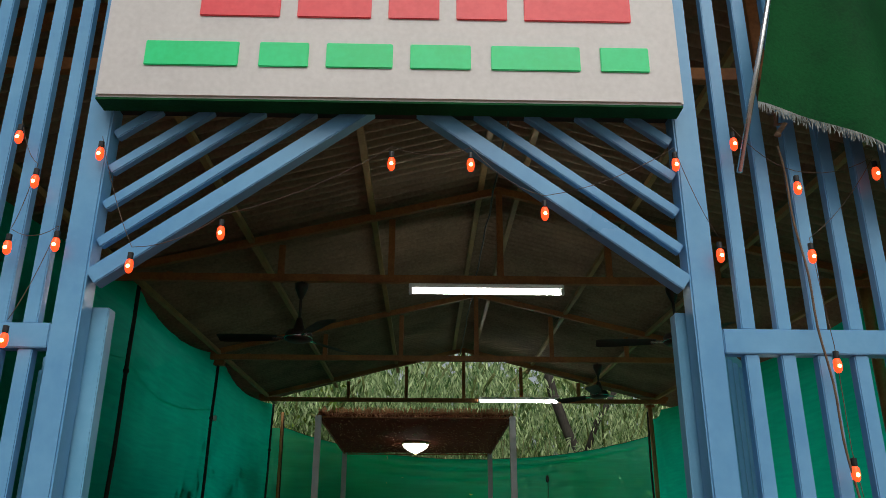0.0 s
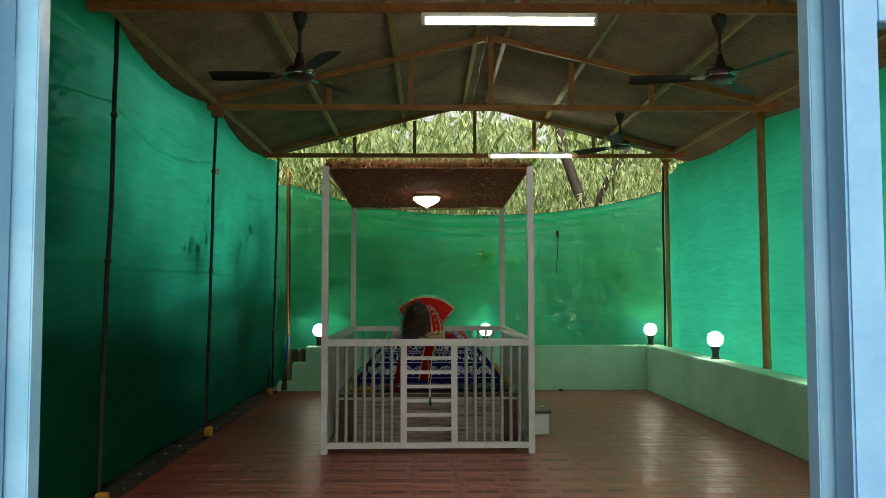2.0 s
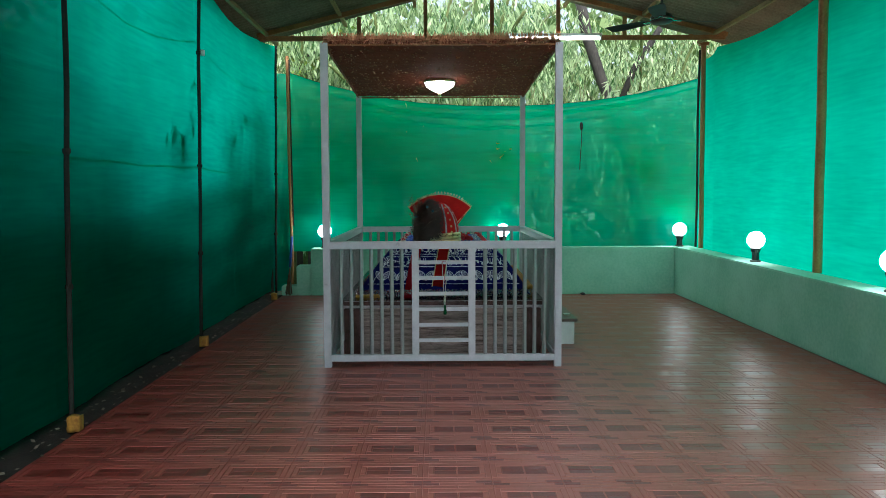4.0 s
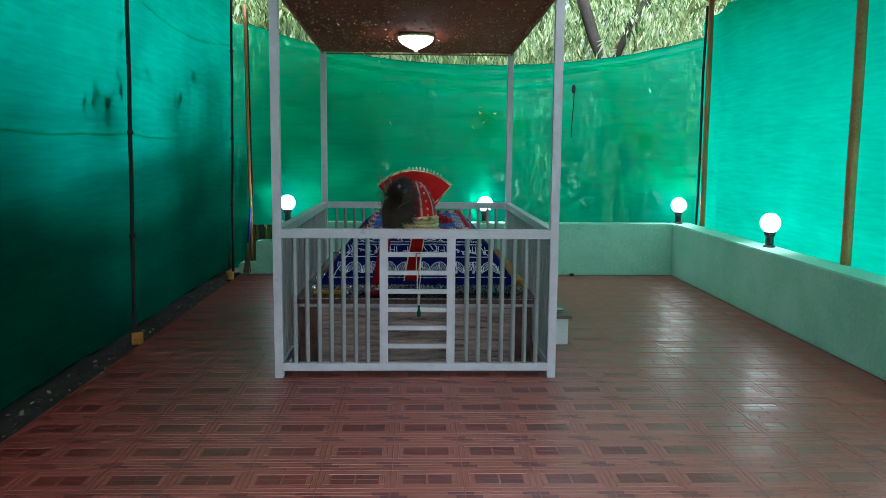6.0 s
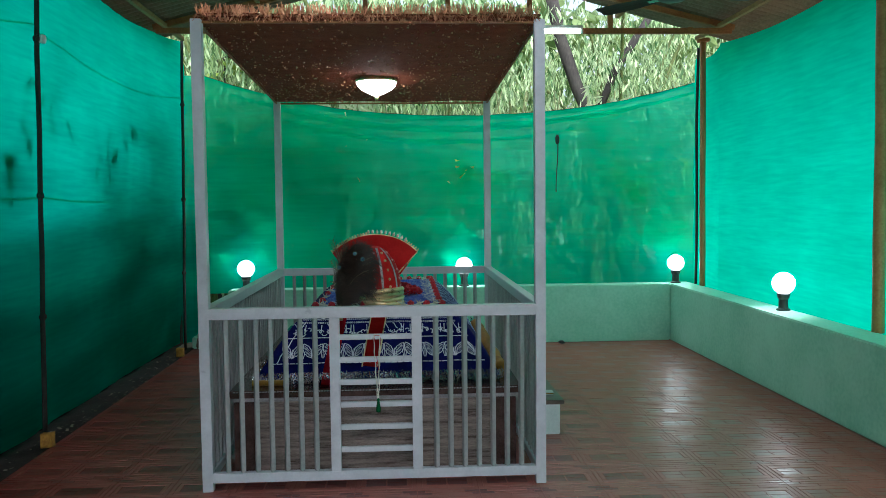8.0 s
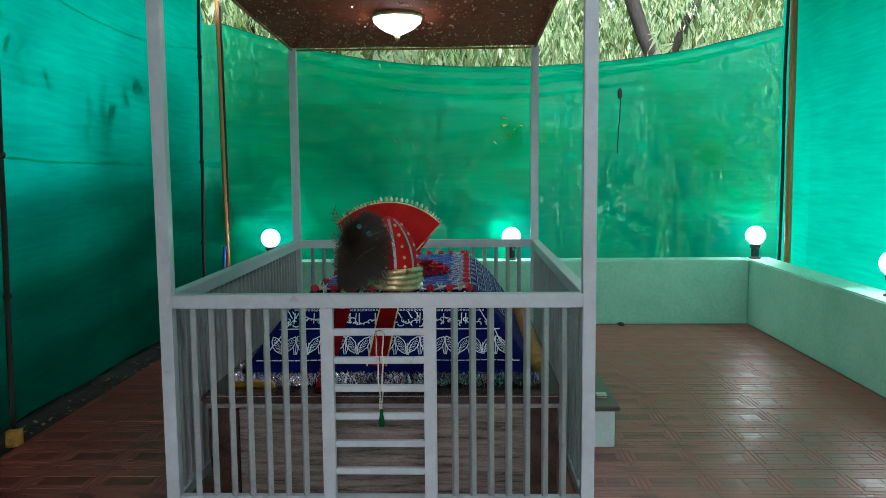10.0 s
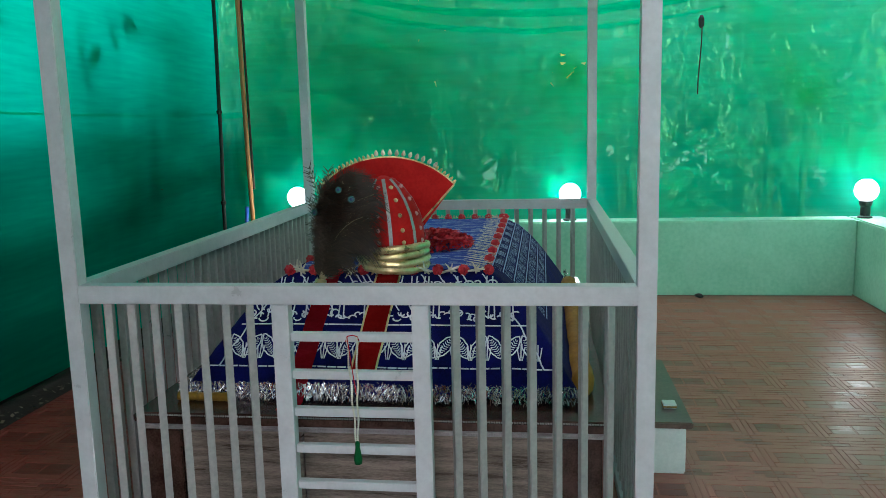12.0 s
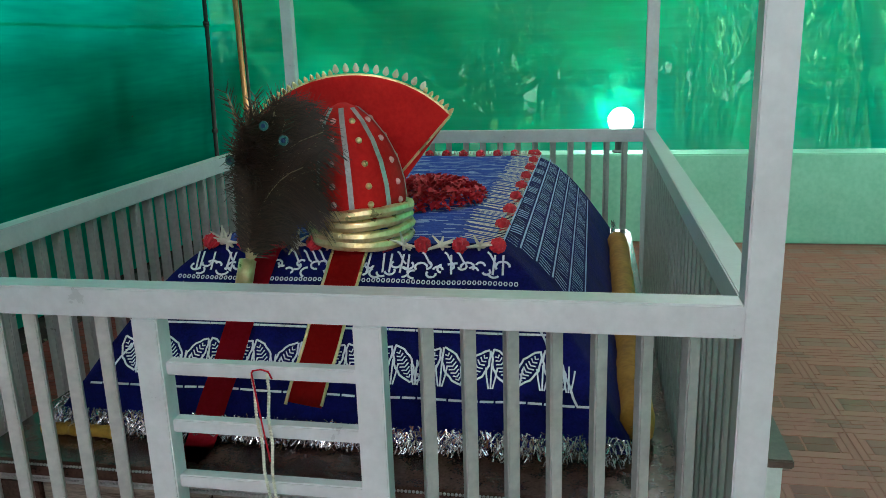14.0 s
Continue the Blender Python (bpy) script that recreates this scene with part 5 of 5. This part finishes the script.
# broom in the corner
broom = thing("broom", (-2.16, 12.05, 0), "worn straw broom with blue handle leaning in the corner", "broom")
beam("broom_handle", (-2.17, 12.06, 0.42), (-2.145, 12.11, 0.86), 0.018, 0.018, BLUE_PLASTIC, broom, "blue plastic handle", round_=True)
bm = bmesh.new()
for k in range(60):
    a = 6.283 * random.random()
    r = 0.06 * random.random()
    rod(bm, [(-2.17, 12.06, 0.44), (-2.18 + 0.4 * r * math.cos(a), 12.05 + 0.4 * r * math.sin(a), 0.28), (-2.19 + r * math.cos(a), 12.03 + r * math.sin(a), 0.02 + 0.03 * random.random())], 0.003, 4)
tagged(part("broom_straw", bm, STRAW, broom, "grey-brown straw"), kind="stuff")

# cables
bm = bmesh.new()
rod(bm, [(0.62 + 0.02 * wob(y, 0, 0, 2), y, RIDGE_Z - 0.03 - 0.02 * abs(math.sin(y * 2.1))) for y in np.linspace(1.6, 11.8, 80)], 0.008, 6)
tagged(part("roof_cable", bm, BLACK, smooth=True), "black cable running under the ridge", "cable")
cord = thing("hanging_cord", (2.05, 12.40, 1.85), "black cord with socket hanging on the net", "cord")
bm = bmesh.new()
rod(bm, [(2.045 + 0.012 * math.sin(z * 6), 12.425, z) for z in np.linspace(1.80, 2.42, 14)], 0.006, 6)
part("cord", bm, BLACK, cord, smooth=True)
bm = bmesh.new()
lathe(bm, ((0.012, 2.38), (0.024, 2.40), (0.026, 2.46), (0.012, 2.49)), (2.05, 12.425, 0), 12)
part("socket", bm, BLACK, cord, smooth=True)

# ---- growth outside the nets ----
def leaf_cards(n, place, size, shape, droop, seed):
    """n small leaves, each a folded blade; place(r) gives a spot and an outward way."""
    r = np.random.default_rng(seed)
    vs, fs = [], []
    for k in range(n):
        p, out = place(r)
        a = r.random() * 6.283
        d = Vector((math.cos(a), math.sin(a), -droop + 0.9 * (r.random() - 0.5))) + out
        d.normalize()
        L = size * (0.6 + 0.8 * r.random())
        s = d.cross(Vector((r.random() - 0.5, r.random() - 0.5, 1))).normalized() * (L * shape)
        b = Vector((0, 0, L * 0.12 * r.random()))
        i = len(vs)
        vs += [p, p + d * L * 0.45 + s - b * 0.3, p + d * L - b, p + d * L * 0.45 - s - b * 0.3]
        fs += [(i, i + 1, i + 2), (i, i + 2, i + 3)]
    return vs, fs


def bamboo(x, y, seed, height=6.3, spread=1.3, n=8000):
    r = np.random.default_rng(seed)
    t = thing("bamboo_clump", (x, y, -0.06), "dense drooping bamboo with pale narrow leaves behind the shed", "bamboo", "bamboo behind the shed")
    culms = []
    for k in range(9):
        a = r.random() * 6.283
        lean = Vector((math.cos(a), math.sin(a), 0)) * spread * (0.5 + r.random())
        b = Vector((x + 0.3 * math.cos(a), y + 0.3 * math.sin(a), -0.06))
        h = height * (0.75 + 0.4 * r.random())
        pts = [b + lean * (f ** 2.2) + Vector((0, 0, h * (f - 0.25 * f ** 3))) for f in np.linspace(0, 1, 12)]
        pts = [Vector((p.x, max(p.y, 12.95 + 0.05 * k / 9), p.z)) for p in pts]
        culms.append(pts)
        bm = bmesh.new()
        rod(bm, pts, 0.028, 7)
        part("culm", bm, CULM, t, smooth=True)

    # leaves hang in small tufts along the culms
    tufts = []
    for k in range(430):
        c = culms[int(r.integers(len(culms)))]
        f = 4 + int(r.integers(len(c) - 4))
        tufts.append(c[f - 1].lerp(c[f], r.random()) + Vector((r.normal(), r.normal(), r.normal() * 0.8)) * 0.45)

    def spot(r):
        q = tufts[int(r.integers(len(tufts)))] + Vector((r.normal() * 0.07, r.normal() * 0.07, r.normal() * 0.14))
        q.y = max(q.y, 12.80 + 0.15 * r.random())
        return q, Vector((0, 0, -0.9))
    vs, fs = leaf_cards(n, spot, 0.15, 0.11, 1.0, seed + 1)
    tagged(cloud("leaf_sprays", vs, fs, BAMBOO_LEAF, t), kind="stuff")
    return t


for k, (x, y) in enumerate(((-3.4, 14.8), (-2.3, 14.0), (-1.5, 14.9), (-0.5, 14.1), (0.5, 14.9), (2.0, 16.3), (3.9, 16.4), (5.8, 16.8))):
    bamboo(x, y, 20 + k)


def broad_tree(x, y, seed, material, label, height=4.2, crown=1.5, n=2600, size=0.2, low=1.2):
    r = np.random.default_rng(seed)
    t = thing("tree", (x, y, -0.06), label, "tree", "trees round the shed")
    bm = bmesh.new()
    top = Vector((x + 0.3, y + 0.1, height * 0.8))
    trunk = [Vector((x + 0.12 * math.sin(3 * f), y, -0.06)).lerp(top, f) for f in np.linspace(0, 1, 8)]
    rod(bm, trunk, 0.07, 9)
    part("trunk", bm, BARK, t, smooth=True)
    tips = []
    for k in range(10):
        a = 6.283 * r.random()
        s = trunk[2 + k % 6]
        e = s + Vector((math.cos(a), math.sin(a), 0.5 * r.random())) * crown * (0.5 + 0.5 * r.random())
        bm = bmesh.new()
        rod(bm, [s, s.lerp(e, 0.5) + Vector((0, 0, 0.12)), e], 0.022, 6)
        part("limb", bm, BARK, t, smooth=True)
        tips += [s.lerp(e, 0.5), e]

    def spot(r):
        c = tips[int(r.integers(len(tips)))]
        p = c + Vector((r.normal(), r.normal(), r.normal())) * crown * 0.33
        p.z = max(p.z, low * 0.5)
        return p, Vector((0, 0, -0.1))
    vs, fs = leaf_cards(n, spot, size, 0.32, 0.3, seed)
    tagged(cloud("crown", vs, fs, material, t), kind="stuff")
    return t


broad_tree(-2.6, 13.9, 51, BROAD_LEAF, "broad-leaved yellow-green climber behind the net corner", 4.6, 1.0, 900, 0.24, 2.0)
broad_tree(5.0, 13.9, 52, BROAD_LEAF, "broad-leaved small tree behind the end net", 4.4, 1.0, 700, 0.24, 2.0)
trunk = thing("old_tree", (3.6, 14.6, -0.06), "dark leaning tree trunk among the bamboo", "tree")
bm = bmesh.new()
rod(bm, [(3.9, 15.5, -0.06), (3.55, 15.4, 1.6), (3.2, 15.3, 2.9), (2.95, 15.4, 3.5), (2.7, 15.5, 4.3), (2.45, 15.6, 5.6)], 0.10, 10)
part("trunk", bm, BARK, trunk, smooth=True)
bm = bmesh.new()
rod(bm, [(3.2, 15.3, 2.9), (3.5, 15.2, 3.7), (4.1, 15.3, 4.6)], 0.06, 9)
part("limb", bm, BARK, trunk, smooth=True)


def far_spot(r):
    return Vector((-14 + 30 * r.random(), 19 + 3.0 * r.random(), -0.2 + 6.2 * r.random() ** 0.9)), Vector((0, 0, -0.3))


vs, fs = leaf_cards(13000, far_spot, 0.55, 0.25, 0.4, 77)
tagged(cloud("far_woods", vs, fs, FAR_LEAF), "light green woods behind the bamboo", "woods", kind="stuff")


# unseen bank added to darken the west net's foot, and bushes sized to shade it
def bank(u, v):
    y = -6 + 24 * v
    x = -2.62 - 8.0 * u ** 1.6
    high = 1.45 + 0.35 * max(0.0, min(1.0, (y - 7.0) / 2.2)) - 1.6 * max(0.0, min(1.0, (0.5 - y) / 5)) - 0.8 * max(0.0, min(1.0, (y - 13) / 4))
    rise = min(1.0, u * 22) * (1 - max(0.0, (u - 0.6) / 0.4) ** 1.5)
    return x, y, -0.08 + max(0.0, high) * rise + 0.12 * wob(x, y, 0, 1.1) * rise


bm = bmesh.new()
sheet(bm, 40, 90, bank)
tagged(part("shading_bank", bm, DIRT, smooth=True), "unseen earth bank added to darken the lower west net", "ground", kind="structure")


def bush(x, y, seed, h, w, n, label, rise=0.9):
    def spot(r):
        p = Vector((x + w * 0.5 * r.normal(), y + w * r.normal(), 0.2 + h * r.random() ** rise))
        p.x = min(p.x, -2.66 if x < 0 else p.x)
        if x > 0:
            p.x = max(p.x, 3.86)
        return p, Vector((0, 0, -0.2))
    t = thing("bush", (x, y, 0), label, "bush", "bushes outside the nets")
    for k in range(5):
        bm = bmesh.new()
        rod(bm, [(x + 0.05 * k, y + 0.08 * (k - 2), -0.06), (x, y + 0.2 * (k - 2), h * 0.5), (x - 0.1, y + 0.3 * (k - 2), h * 0.95)], 0.014, 6)
        part("stem", bm, BARK, t, smooth=True)
    vs, fs = leaf_cards(n, spot, 0.16, 0.3, 0.3, seed)
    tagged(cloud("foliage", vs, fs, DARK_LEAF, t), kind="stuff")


for k, (y, h, w, n) in enumerate(((2.9, 3.7, 0.8, 3600), (4.6, 3.6, 0.7, 4000), (6.5, 2.15, 0.6, 1300), (8.2, 2.0, 0.13, 260), (10.1, 2.05, 0.26, 520), (11.4, 2.75, 0.38, 1500))):
    bush(-2.92 if w < 0.3 else -3.06, y, 60 + k, h, w, n, "leafy bush close to the shade net, placed to shade it", 0.5 if w < 0.3 else 1.0)

# leafy twigs touching the west net from outside
def twig(y, z, n, drop, seed):
    r = np.random.default_rng(seed)

    def net_x(yy, zz):
        return west((yy - 1.55) / 10.75, zz / 3.5)[0] - 0.014
    pts = [Vector((net_x(y, z) - 0.01 - 0.03 * k, y + 0.05 * k * math.sin(seed), z + 0.10 - drop * k / 6)) for k in range(7)]
    t = thing("leafy_twig", pts[0], "dark leafy twig touching the outside of the net", "twig", "twigs on the net")
    bm = bmesh.new()
    rod(bm, [pts[0] + Vector((-0.10, 0.1, 0.25))] + [Vector((net_x(p.y, p.z) - 0.012, p.y, p.z)) for p in pts], 0.004, 5)
    part("stem", bm, BARK, t, smooth=True)
    for k in range(n):
        c = pts[k % 7]
        yy, zz = c.y + 0.11 * r.normal(), c.z + 0.05 * r.normal()
        L, w, lean = 0.10 + 0.07 * r.random(), 0.020 + 0.010 * r.random(), 0.7 * r.normal() * 0.5
        away = 0.004 + 0.05 * r.random() * (k % 3)
        vs = []
        for f, h in ((0.0, 0.1), (0.25, 0.8), (0.5, 1.0), (0.8, 0.55), (1.0, 0.05)):
            for s in (-1, 1):
                q, e = yy + lean * L * f + s * w * h, zz - L * f
                vs.append((net_x(q, e) - away - 0.01 * f, q, e))
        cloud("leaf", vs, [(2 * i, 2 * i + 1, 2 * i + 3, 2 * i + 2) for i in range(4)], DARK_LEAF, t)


twig(10.05, 2.26, 16, 0.40, 3)
twig(10.85, 2.42, 7, 0.15, 5)
twig(8.72, 2.56, 8, 0.25, 8)
twig(8.34, 2.12, 14, 0.42, 12)
twig(7.92, 2.02, 8, 0.12, 14)

# litter on the earth strip
vs, fs = leaf_cards(300, lambda r: (Vector((-2.47 + 0.20 * r.random(), 1.8 + 10.2 * r.random(), 0.012)), Vector((0, 0, 0.3))), 0.032, 0.35, 0.0, 91)
vs = [Vector((v.x, v.y, max(v.z, 0.004))) for v in vs]
tagged(cloud("leaf_litter", vs, fs, DRY_LEAF), "dry leaves and pebbles scattered on the earth strip", "litter", kind="stuff")


# hanging bamboo sprays close behind the end net
def sprays(n, seed):
    """Fans of narrow leaves on short drooping twigs, gathered in loose groups."""
    r = np.random.default_rng(seed)
    vs, fs = [], []
    homes = [(-2.2 + 6.0 * r.random(), 0.8 + 2.2 * r.random()) for k in range(46)]
    for k in range(n):
        hx, hz = homes[int(r.integers(len(homes)))]
        p = Vector((hx + 0.22 * r.normal(), 12.56 + 0.22 * r.random() ** 1.5, max(0.6, hz + 0.20 * r.normal())))
        a = r.random() * 6.283
        main = Vector((0.6 * math.cos(a) + 0.25, 0.15 * math.sin(a), -0.75)).normalized()
        for j in range(int(r.integers(5, 9))):
            turn = (j - 3) * 0.30 + 0.15 * r.normal()
            d = Vector((main.x * math.cos(turn) - main.z * math.sin(turn), main.y + 0.12 * r.normal(), main.x * math.sin(turn) + main.z * math.cos(turn))).normalized()
            L = 0.13 + 0.11 * r.random()
            q = p + main * 0.018 * j
            s = d.cross(Vector((0.15 * r.normal(), -1, 0.15 * r.normal()))).normalized() * (L * 0.085)
            i = len(vs)
            vs += [q, q + d * L * 0.35 + s, q + d * L, q + d * L * 0.35 - s]
            fs += [(i, i + 1, i + 2), (i, i + 2, i + 3)]
    return vs, fs


vs, fs = sprays(420, 123)
shoots = thing("bamboo_thicket", (0.7, 13.0, -0.06), "pale hanging bamboo shoots just behind the end net", "bamboo")
for k in range(26):
    x = -2.1 + 6.0 * k / 25 + 0.1 * math.sin(k * 5)
    bm = bmesh.new()
    rod(bm, [(x, 13.15 + 0.15 * math.sin(k), -0.06), (x + 0.1 * math.sin(3 * k), 13.1, 1.8), (x + 0.35 * math.sin(3 * k), 12.95, 3.1)], 0.010, 5)
    part("shoot", bm, CULM, shoots, smooth=True)
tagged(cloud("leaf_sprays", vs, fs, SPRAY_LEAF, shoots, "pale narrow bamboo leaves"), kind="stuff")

for x, z, n in ((0.95, 2.12, 60), (1.35, 1.98, 40), (3.06, 1.83, 80), (2.86, 2.0, 30)):
    vs, fs = leaf_cards(n, lambda r: (Vector((x + 0.07 * r.normal(), 12.55 + 0.05 * r.random(), z + 0.08 * r.normal())), Vector((0, -0.3, -0.4))), 0.085, 0.28, 0.4, int(100 * z))
    twig_ob = thing("yellow_leaves", (x, 12.56, z), "cluster of yellowed leaves pressed against the end net", "leaves", "yellow leaves behind the net")
    tagged(cloud("leaf_cluster", vs, fs, YELLOW_LEAF, twig_ob), kind="stuff")
    bm = bmesh.new()
    rod(bm, [(x + 0.1, 13.1, z - 0.9), (x + 0.04, 12.8, z - 0.2), (x, 12.57, z)], 0.006, 5)
    part("twig", bm, CULM, twig_ob, smooth=True)

# ---- floor tiles ----
TILE, TILE_D = 0.361, 0.3695


def brick_top(vs, fs, x0, x1, y0, y1, z0, z1, e):
    i = len(vs)
    vs += [(x0, y0, z0), (x1, y0, z0), (x1, y1, z0), (x0, y1, z0), (x0 + e, y0 + e, z1), (x1 - e, y0 + e, z1), (x1 - e, y1 - e, z1), (x0 + e, y1 - e, z1)]
    fs += [(i, i + 1, i + 5, i + 4), (i + 1, i + 2, i + 6, i + 5), (i + 2, i + 3, i + 7, i + 6), (i + 3, i, i + 4, i + 7), (i + 4, i + 5, i + 6, i + 7)]


def tile_shapes():
    """One tile: two dark bricks in a pale frame on a mid ground, small dark bricks at its corners."""
    t, h, g, d = TILE, TILE_D, 0.0022, -0.004
    bx, by, fx, fy = 0.060, 0.127, 0.030, 0.078
    pale, mid, dark = ([], []), ([], []), ([], [])
    for x0, x1 in ((bx, t / 2 - 0.004), (t / 2 + 0.004, t - bx)):
        brick_top(*dark, x0, x1, by, h / 2 - 0.0012, d, -0.0015, 0.002)
        brick_top(*dark, x0, x1, h / 2 + 0.0012, h - by, d, -0.0015, 0.002)
    brick_top(*pale, t / 2 - 0.0034, t / 2 + 0.0034, by, h - by, d, -0.001, 0.0006)
    for x0, x1, y0, y1 in ((fx, t - fx, fy, by - g), (fx, t - fx, h - by + g, h - fy), (fx, bx - g, by, h - by), (t - bx + g, t - fx, by, h - by)):
        brick_top(*pale, x0, x1, y0, y1, d, 0.0, 0.002)
    for x0, x1 in ((g, fx - g), (t - fx + g, t - g)):
        brick_top(*mid, x0, x1, fy, h - fy, d, -0.0005, 0.0015)
    for y0, y1 in ((0.036, fy - g), (h - fy + g, h - 0.036)):
        brick_top(*mid, g, t / 2 - g / 2, y0, y1, d, -0.0005, 0.0015)
        brick_top(*mid, t / 2 + g / 2, t - g, y0, y1, d, -0.0005, 0.0015)
    for k, (y0, y1) in enumerate(((g, 0.036 - g), (h - 0.036 + g, h - g))):
        wa, wb = (0.085, 0.045) if k else (0.045, 0.085)
        brick_top(*dark, g, wa, y0, y1, d, -0.001, 0.0015)
        brick_top(*mid, wa + g, t - wb - g, y0, y1, d, -0.0005, 0.0015)
        brick_top(*dark, t - wb, t - g, y0, y1, d, -0.001, 0.0015)
    verts, faces, kinds = [], [], []
    for kind, (vs, fs) in enumerate((pale, dark, mid)):
        o = len(verts)
        verts += vs
        faces += [tuple(k + o for k in f) for f in fs]
        kinds += [kind] * len(fs)
    return verts, faces, kinds


tile_vs, tile_fs, tile_kinds = tile_shapes()
tile_mesh = bpy.data.meshes.new("floor_tile")
tile_mesh.from_pydata(tile_vs, [], tile_fs)
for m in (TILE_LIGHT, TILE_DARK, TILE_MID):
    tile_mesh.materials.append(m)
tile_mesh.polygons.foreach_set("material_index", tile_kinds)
rest = ([], [], [])
count = 0
cells = [(i, j) for j in range(-8, 34) for i in range(0, 17)]
for i, j in cells:
    x, y = -2.2995 + TILE * i, -0.067 + TILE_D * j
    if x > 3.36 or y + TILE_D > 12.17 or y < -2.9:
        continue
    inside = TX0 - 0.1 < x and x + TILE < TX1 + 0.1 and TY0 < y and y + TILE_D < TY1
    if inside:
        continue
    if 2.1 < y < 9.0 and count < 300 and x + TILE <= 3.36:
        ob = new("floor_tile", tile_mesh)
        ob.matrix_basis = Matrix.Translation((x, y, 0.0012 * (random.random() - 0.5)))
        put(ob, floor)
        count += 1
    else:
        o = len(rest[0])
        w = min(1.0, (3.36 - x) / TILE)
        rest[0].extend((x + p[0] * w, y + p[1], p[2]) for p in tile_vs)
        rest[1].extend(tuple(o + k for k in f) for f in tile_fs)
        rest[2].extend(tile_kinds)
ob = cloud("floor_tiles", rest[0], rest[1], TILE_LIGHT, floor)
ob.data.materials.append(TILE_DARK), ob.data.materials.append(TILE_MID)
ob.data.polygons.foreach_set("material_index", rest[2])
tagged(ob, kind="stuff")
